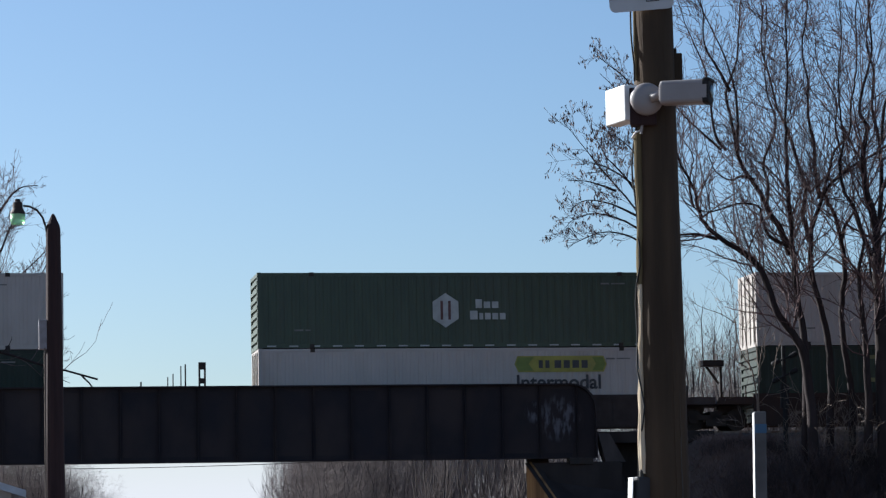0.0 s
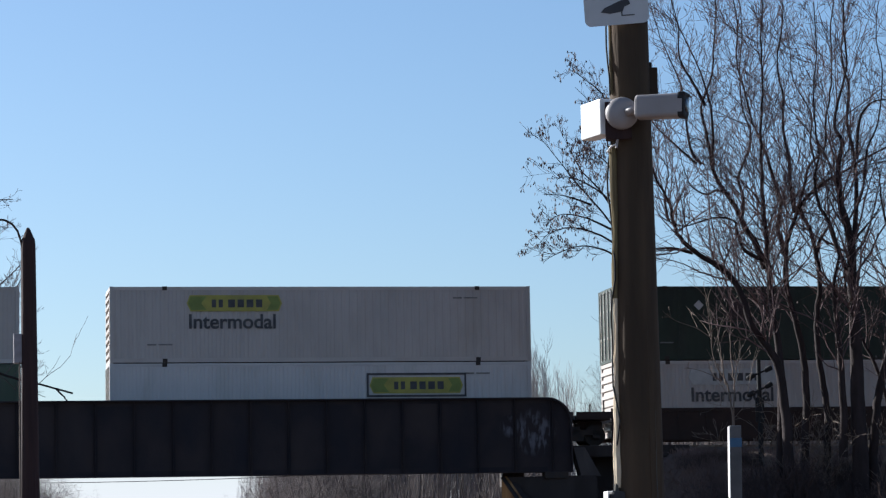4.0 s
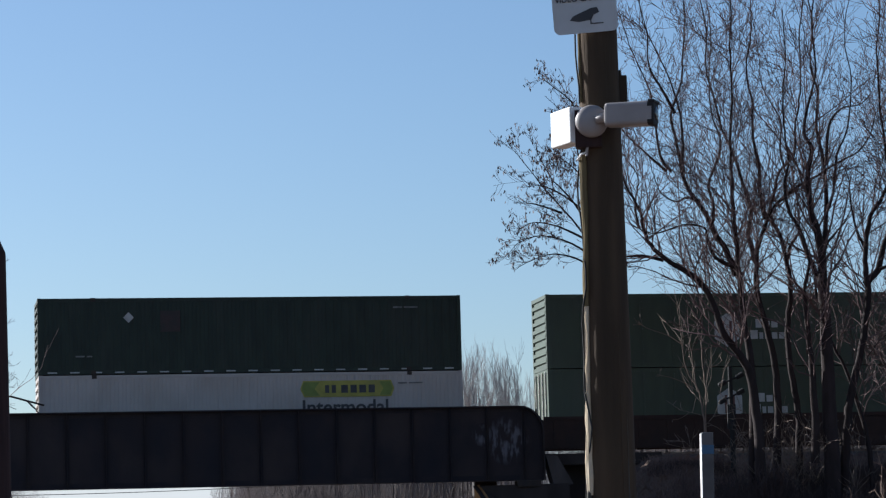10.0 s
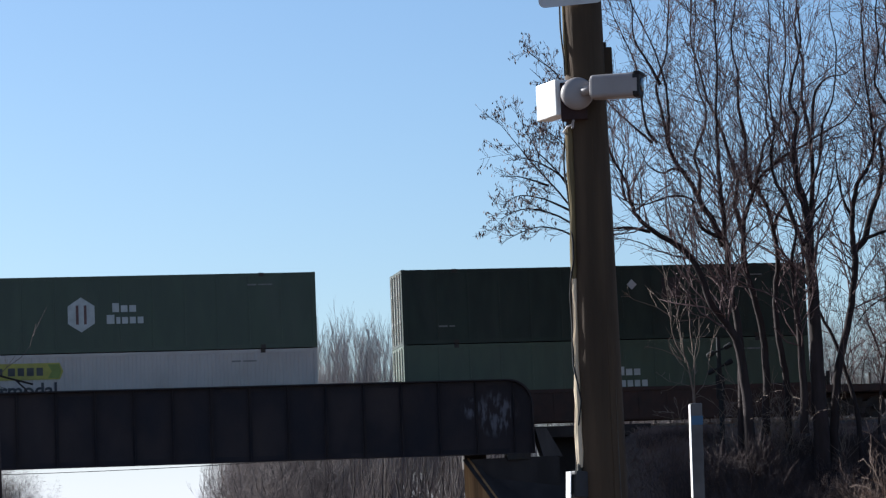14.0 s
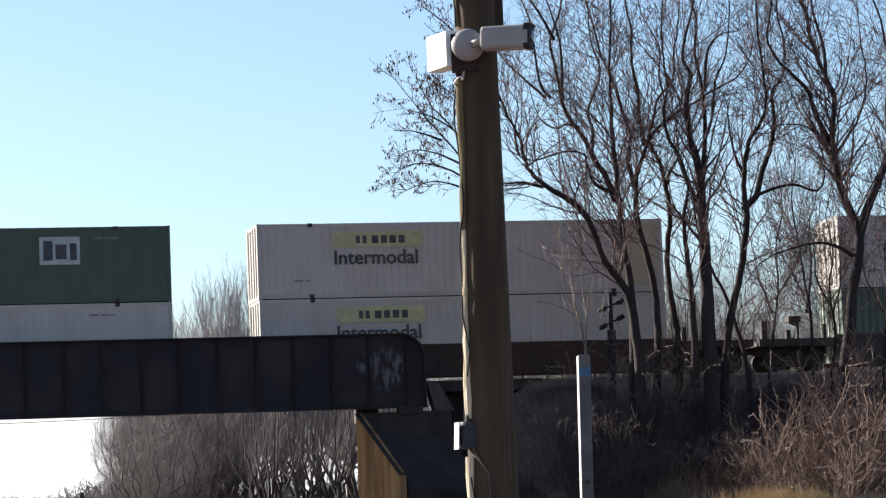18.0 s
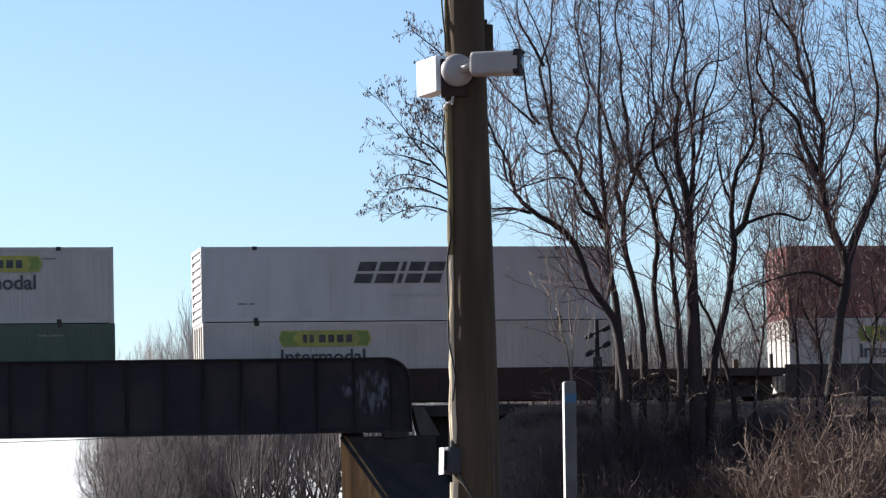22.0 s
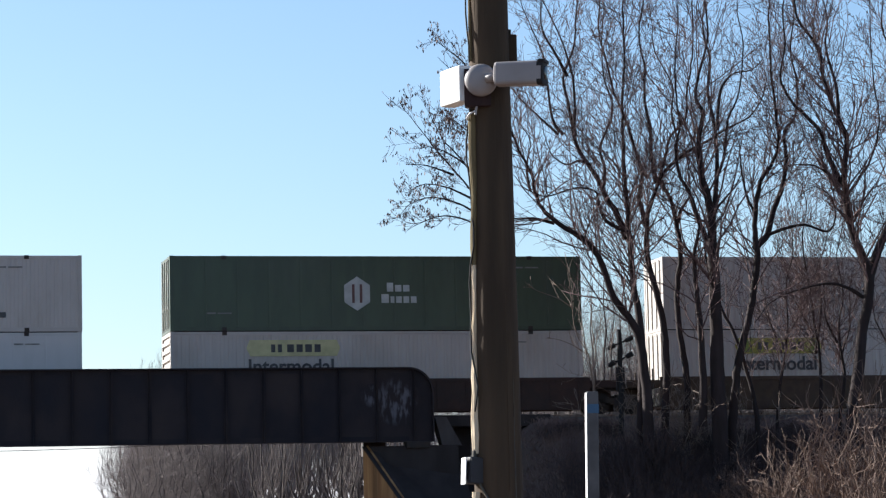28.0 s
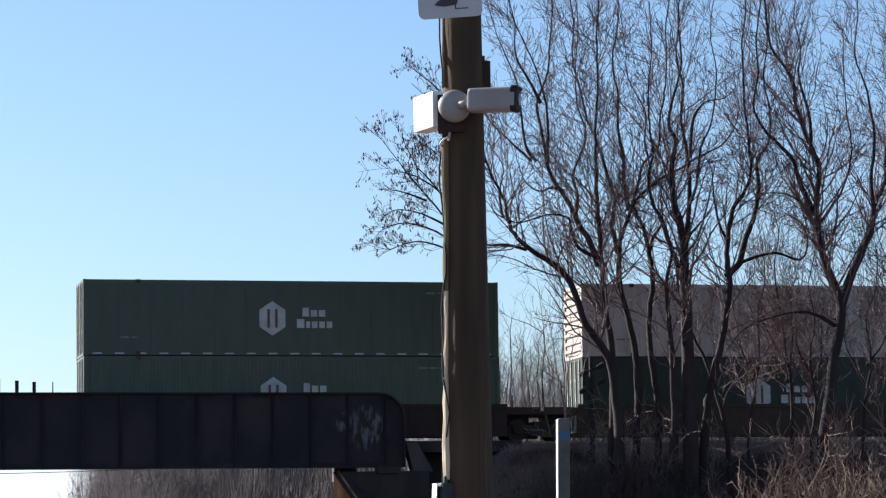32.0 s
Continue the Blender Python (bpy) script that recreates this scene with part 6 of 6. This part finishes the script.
def build_far_trees():
    kinds = []
    for k in range(10):
        if k < 4:      # broad crowns from the ground up
            made = auto_tree(15.0, 40 + k, spread=(0.27, 0.31, 0.24, 0.29)[k], stems=13, low=(0.0, 0.05, 0.02, 0.0)[k], density=(3.6, 3.2), fine=0.62, up=0.04, fan=(34, 88), girth=1.4, bend=0.2)
        elif k < 7:    # slim stems
            made = auto_tree(15.0, 40 + k, spread=0.15, stems=6, low=(0.12, 0.2, 0.25)[k - 4], girth=1.3, density=(2.2, 2.4), up=0.16, fan=(24, 66), fine=0.7)
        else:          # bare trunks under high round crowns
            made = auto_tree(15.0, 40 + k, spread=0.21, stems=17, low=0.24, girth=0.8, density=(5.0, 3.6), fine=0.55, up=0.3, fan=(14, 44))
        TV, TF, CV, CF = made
        # the high crowns and their trunks take the haze-paled colour
        kinds.append((raw_mesh("trunk", TV, TF, FAR_BARK if k < 7 else HAZE_TINTED_TWIG, True), raw_mesh("crown", CV, CF, FAR_TWIG if k < 7 else HAZE_TINTED_TWIG)))
    rng = random.Random(8)

    def plant(x, y, h, k, group="woods beyond the railway", label="leafless grey-brown tree in distant woods"):
        tree = thing("tree", pose(x, y, max(0.0, ground_height(x, y)) - 0.1, 0, 0, rng.uniform(0, 360)) @ Matrix.Scale(h / 15.0, 4), label, "tree", group)
        put("trunk", kinds[k][0], tree)
        put("crown", kinds[k][1], tree)

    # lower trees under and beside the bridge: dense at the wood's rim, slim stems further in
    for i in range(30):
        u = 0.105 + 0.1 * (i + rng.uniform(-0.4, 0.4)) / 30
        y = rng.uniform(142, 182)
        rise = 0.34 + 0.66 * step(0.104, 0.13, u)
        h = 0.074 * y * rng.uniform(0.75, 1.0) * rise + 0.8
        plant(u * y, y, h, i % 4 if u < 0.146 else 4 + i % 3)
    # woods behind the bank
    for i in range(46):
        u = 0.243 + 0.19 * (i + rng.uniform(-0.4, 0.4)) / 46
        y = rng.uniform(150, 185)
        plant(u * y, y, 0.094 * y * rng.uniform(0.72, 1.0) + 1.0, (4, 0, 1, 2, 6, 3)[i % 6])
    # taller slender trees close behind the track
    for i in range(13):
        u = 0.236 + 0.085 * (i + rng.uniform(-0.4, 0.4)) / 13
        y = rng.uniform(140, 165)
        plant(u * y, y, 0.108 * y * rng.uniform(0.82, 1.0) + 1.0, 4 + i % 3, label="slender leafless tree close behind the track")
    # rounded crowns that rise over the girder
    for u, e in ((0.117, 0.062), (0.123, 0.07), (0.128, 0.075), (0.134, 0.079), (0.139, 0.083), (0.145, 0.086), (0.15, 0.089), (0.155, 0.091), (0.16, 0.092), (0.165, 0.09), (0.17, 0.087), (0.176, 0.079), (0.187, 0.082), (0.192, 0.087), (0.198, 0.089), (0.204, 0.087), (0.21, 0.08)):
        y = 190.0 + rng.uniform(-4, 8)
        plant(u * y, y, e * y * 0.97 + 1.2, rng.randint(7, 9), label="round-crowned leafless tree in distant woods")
    for u, y, h in ((0.004, 158, 11.0), (0.034, 150, 6.8), (0.047, 156, 6.0), (0.026, 150, 8.0), (0.057, 165, 4.6), (0.033, 156, 7.8), (0.041, 153, 7.3), (0.05, 158, 6.3), (0.022, 152, 8.2), (0.012, 150, 8.6), (0.008, 132, 8.2), (0.014, 137, 8.6), (0.019, 131, 8.0), (0.024, 138, 8.6), (0.028, 133, 8.0), (0.032, 139, 7.6), (0.036, 134, 6.6), (0.017, 145, 9.2), (0.026, 146, 8.8)):
        plant(u * y, y, h, rng.randint(0, 3), "trees beyond the road")
    bare_tree((0.4, 130.0, 0.0), [
        (0.24, 0.05, -0.6, [(0.4, -0.2), (0.6, 4.0), (0.96, 8.24), (1.14, 11.21), (1.31, 13.19), (1.1, 15.19), (1.39, 17.19)]),
        (0.1, 0.025, 0.8, [(1.0, 8.3), (1.97, 9.7), (2.29, 11.18), (2.76, 12.16), (3.22, 13.15), (3.74, 14.14)]),
        (0.11, 0.025, -1.0, [(1.2, 12.2), (1.55, 13.0), (2.05, 13.55), (2.75, 14.36), (3.61, 15.14), (4.02, 15.88)]),
        (0.1, 0.025, 0.6, [(1.25, 13.4), (1.57, 14.18), (2.07, 14.62), (3.08, 15.53), (3.93, 16.39)]),
        (0.09, 0.02, -0.6, [(1.39, 17.19), (2.15, 18.43), (2.78, 19.05), (3.52, 19.11)]),
        (0.08, 0.02, 1.0, [(1.3, 9.2), (1.99, 10.69), (2.51, 11.92), (2.66, 13.16), (2.56, 14.66)]),
        (0.08, 0.02, 0.4, [(1.15, 15.3), (1.86, 16.18), (2.25, 17.17), (2.63, 17.92), (3.36, 18.0)]),
        (0.07, 0.02, -0.4, [(1.97, 9.7), (2.98, 10.6), (4.1, 11.0), (4.6, 11.6)]),
        (0.07, 0.02, 0.3, [(2.29, 11.18), (3.2, 11.8), (4.1, 12.5), (4.6, 13.1)]),
    ], 33, "large leafless tree with spreading limbs beyond the bridge", (4.4, 3.6, 2.8))
    V, F = [], []
    r2 = random.Random(12)
    for i in range(900):
        u = r2.uniform(-0.1, 0.5)
        y = r2.uniform(480, 560)
        x, h = u * y, r2.uniform(5.5, 8.5) * (1.0 if u < 0.09 else 1.3)
        for s in range(3):
            p = Vector((x + r2.gauss(0, 1.2), y + r2.gauss(0, 1), 0))
            tube(V, F, [p, p + Vector((r2.gauss(0, 0.4), 0, h * 0.6)), p + Vector((r2.gauss(0, 1.2), 0, h))], 0.28, 0.05, 3)
            for q in range(5):
                b = p + Vector((0, 0, h * r2.uniform(0.3, 0.9)))
                tube(V, F, [b, b + Vector((r2.gauss(0, 0.8), 0, 0.9)), b + Vector((r2.gauss(0, 1.4), 0, 1.8))], 0.12, 0.03, 3)
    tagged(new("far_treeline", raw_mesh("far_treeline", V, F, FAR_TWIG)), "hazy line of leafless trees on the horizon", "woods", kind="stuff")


def build_brush():
    rng = random.Random(31)
    dark = [raw_mesh("crown", *shrub_meshes(2.6, 50 + k, 22, (3.2, 3.0), lean=0.8), BRUSH_TWIG) for k in range(4)]
    red = [raw_mesh("crown", *shrub_meshes(4.8, 60 + k, 14, (1.7, 1.8), lean=0.8, thin=0.011), RED_TWIG) for k in range(4)]
    fine = [raw_mesh("crown", *shrub_meshes(4.6, 65 + k, 12, (2.2, 2.2), lean=0.7, thin=0.009), RED_TWIG) for k in range(3)]
    pale = [raw_mesh("crown", *shrub_meshes(4.6, 70 + k, 4, (1.5, 1.5), lean=0.35, thin=0.012), PALE_TWIG) for k in range(3)]

    def plant(meshes, x, y, s, label, group):
        sh = thing("shrub", pose(x, y, ground_height(x, y), 0, 0, rng.uniform(0, 360)) @ Matrix.Scale(s, 4), label, "shrub", group)
        put("crown", rng.choice(meshes), sh)

    for i in range(90):
        x, y = rng.uniform(26.5, 52), rng.uniform(97.0, 102.5)
        plant(dark, x, y, rng.uniform(0.5, 1.1) * (1.0 if y < 101.0 else 0.6), "low tangle of dark leafless brush on the bank", "brush on the bank")
    thickets = [raw_mesh("crown", *thicket_meshes(3.4, 1.25, 150, 80 + k), BRUSH_TWIG) for k in range(4)]
    for i in range(72):
        x = rng.uniform(24.8, 30.0) if i % 3 == 0 else rng.uniform(28.0, 48.0)
        y = rng.uniform(98.5, 105.4)
        room = 1.5 + 0.0484 * y - ground_height(x, y)
        th = thing("thicket", pose(x, y, ground_height(x, y), 0, 0, rng.uniform(0, 360)) @ Matrix.Scale(max(0.3, min(rng.uniform(0.75, 1.15), room / 1.4)), 4), "patch of low dark leafless brush on the bank", "thicket", "thickets on the bank")
        put("crown", rng.choice(thickets), th)
    for i in range(40):
        x = rng.uniform(33.0, 48.0)
        y = rng.uniform(92.5, 98.0)
        plant(red if i % 5 < 2 else fine, x, y, rng.uniform(0.75, 1.45) * step(30.5, 35.8, x) + 0.15, "reddish-brown leafless shrub with fine twigs", "red-brown shrubs")
    for i in range(16):
        plant(fine, rng.uniform(29.5, 35.0), rng.uniform(95.0, 99.5), rng.uniform(0.3, 0.5), "low reddish-brown leafless shrub with fine twigs", "red-brown shrubs")
    for i in range(14):
        plant(dark, rng.uniform(33.0, 48.0), rng.uniform(104.6, 106.4), rng.uniform(0.25, 0.4), "low tangle of dark leafless brush on the bank", "brush on the bank")
    for i in range(13):
        plant(pale, rng.uniform(29.5, 33.5), rng.uniform(101.5, 103.5), rng.uniform(0.6, 0.95), "pale slender saplings in front of the track", "saplings")
    for i in range(9):
        x, y = rng.uniform(13, 20), rng.uniform(120, 135)
        plant(dark, x, y, rng.uniform(0.7, 1.4), "low tangle of dark leafless brush", "brush beyond the bridge")


def grass_blades(V, F, rng, x, y, low, high, count, spread):
    z = ground_height(x, y) - 0.03
    for s in range(count):
        px, py = x + rng.gauss(0, spread), y + rng.gauss(0, spread)
        h, w = rng.uniform(low, high), 0.012
        dx, dy = rng.gauss(0, 0.18), rng.gauss(0, 0.18)
        b = len(V)
        V += [(px - w, py, z), (px + w, py, z), (px + dx * 0.5 + w * 0.6, py + dy * 0.5, z + h * 0.6), (px + dx, py + dy, z + h), (px + dx * 0.5 - w * 0.6, py + dy * 0.5, z + h * 0.6)]
        F += [(b, b + 1, b + 2, b + 4), (b + 4, b + 2, b + 3)]


def build_grass():
    rng = random.Random(77)
    V, F = [], []
    for i in range(9000):
        x, y = rng.uniform(21.8, 50), rng.uniform(82, 101)
        if noise.noise((x * 0.3, y * 0.3, 9)) >= -0.15:
            grass_blades(V, F, rng, x, y, 0.25, 0.7, 4, 0.15)
    tagged(new("dry_grass", raw_mesh("dry_grass", V, F, GRASS)), "dull dry grass at the foot of the bank", "grass", kind="stuff")
    V, F = [], []
    for i in range(420):
        x, y = rng.gauss(31.6, 0.9), rng.gauss(91.0, 1.2)
        grass_blades(V, F, rng, x, y, 0.4, 1.15, 5, 0.1)
    W, G = [], []
    for i in range(6500):
        x, y = rng.uniform(24.9, 48.0), rng.uniform(97.5, 106.8)
        grass_blades(W, G, rng, x, y, 0.12, 0.42 if y < 105 else 0.26, 4, 0.16)
    for i in range(2600):
        x, y = rng.uniform(25.2, 30.0), rng.uniform(100.0, 106.2)
        grass_blades(W, G, rng, x, y, 0.15, 0.5 if y < 104 else 0.26, 4, 0.14)
    tagged(new("bank_litter", raw_mesh("bank_litter", W, G, LITTER)), "dead brown stalks and litter on the railway bank", "dead stalks", kind="stuff")
    tagged(new("tan_grass", raw_mesh("tan_grass", V, F, TAN_GRASS)), "tall clump of bright tan dry grass", "grass", kind="stuff")


# ---- beyond the bridge ----
def build_beyond():
    for x, y in ((19.8, 200.0), (25.0, 203.0)):
        sig = thing("crossing_signal", pose(x, y, 0), "level crossing signal with red and white striped mast", "signal", "level crossing")
        bm = bmesh.new()
        cyl(bm, (0, 0, 0), (0, 0, 3.0), 0.07, n=10)
        part("mast", bm, GALV, sig)
        for k in range(6):
            part("stripe", boxes((-0.09, 0.09, -0.09, 0.09, 1.9 + 0.36 * k, 2.25 + 0.36 * k)), SIGNAL_RED if k % 2 == 0 else LOGO_WHITE, sig)
        part("signal_head", boxes((-0.16, 0.16, -0.14, 0.1, 4.0, 4.65), bevel=0.04), BLACK_PAINT, sig)
    cb = thing("crossbuck", pose(25.2, 200.0, 0), "white crossbuck sign on a thin post", "sign")
    bm = bmesh.new()
    cyl(bm, (0, 0, 0), (0, 0, 4.6), 0.05, n=8)
    part("post", bm, GALV, cb)
    for a in (48, -48):
        part("blade", boxes((-0.6, 0.6, -0.06, -0.045, -0.11, 0.11)), LOGO_WHITE, cb, at=pose(0, -0.01 * a / 48, 4.5, 0, a, 0) @ pose(0, 0, 0, 0, 0, 0))
    for x, y, h in ((24.8, 198.0, 7.4), (-4.0, 150.0, 7.7), (30.0, 152.0, 8.4)):
        tp = thing("wire_pole", pose(x, y, 0), "thin grey timber pole carrying wires", "utility pole", "distant poles")
        bm = bmesh.new()
        cyl(bm, (0, 0, 0), (0, 0, h), 0.07, 0.05, n=8)
        part("shaft", bm, FAR_TWIG, tp)
    line = [(-4 + 34 * i / 20, 150 + 2 * i / 20, 7.6 + 0.7 * i / 20 - 0.4 * (1 - (2 * i / 20 - 1) ** 2)) for i in range(21)]
    SV, SF = [], []
    tube(SV, SF, [Vector(p) for p in line], 0.018, 0.018, 5)
    tagged(new("overhead_wire", raw_mesh("overhead_wire", SV, SF, BLACK_PAINT)), "thin dark overhead wire beyond the bridge", "cable")
    house = thing("house", pose(-2.1, 86.0, 0), "small pale house with a light metal roof", "house")
    part("wall", boxes((-3.6, 3.6, -3.0, 3.0, 0, 4.2)), SIDING, house)
    bm = bmesh.new()
    pr = [(-4.0, 4.05), (-4.0, 4.25), (0, 5.55), (4.0, 4.25), (4.0, 4.05), (0, 5.35)]
    a = [bm.verts.new((x, -3.4, z)) for x, z in pr]
    b = [bm.verts.new((x, 3.4, z)) for x, z in pr]
    for i in range(6):
        j = (i + 1) % 6
        bm.faces.new((a[i], a[j], b[j], b[i]))
    bm.faces.new((a[0], a[5], a[2], a[1]))
    bm.faces.new((a[5], a[4], a[3], a[2]))
    bm.faces.new((b[0], b[1], b[2], b[5]))
    bm.faces.new((b[5], b[2], b[3], b[4]))
    part("roof", bm, ROOF_PALE, house, "pale metal roof")
    gable = slab([(-3.6, 4.2), (3.6, 4.2), (0, 5.3)], -3.0, -2.9)
    part("gable", gable, SIDING, house)


build_ground()
build_train()
build_utility_pole()
build_marker_post()
build_lamp_pole()
build_near_trees()
build_bank_things()
build_far_trees()
build_brush()
build_beyond()
build_grass()
build_abutment()
build_bridge()
build_track()

# metres that the train has gone to the left by each second
GONE = [(0.0, 0.05), (1.0, 21.68), (2.0, 43.39), (3.0, 65.06), (4.0, 86.69), (4.5, 97.54), (6.5, 141.1), (7.0, 151.93), (8.0, 173.67), (9.0, 195.4), (10.0, 217.2),
        (11.0, 239.05), (12.0, 260.8), (13.0, 282.56), (14.0, 304.36), (15.0, 326.23), (15.5, 337.08), (17.5, 380.77), (18.0, 391.74), (19.0, 413.57), (20.0, 435.43),
        (21.0, 457.32), (22.0, 479.35), (23.0, 500.53), (24.0, 522.46), (25.0, 544.43), (25.5, 555.5), (27.5, 599.36), (28.0, 610.4), (29.0, 632.38), (30.0, 654.4), (31.0, 676.4), (32.0, 698.55)]


def motions():
    for ob, x, y, z in MOVING:
        walk(ob, [(t, pose(x - s, y, z)) for t, s in GONE])


motions()
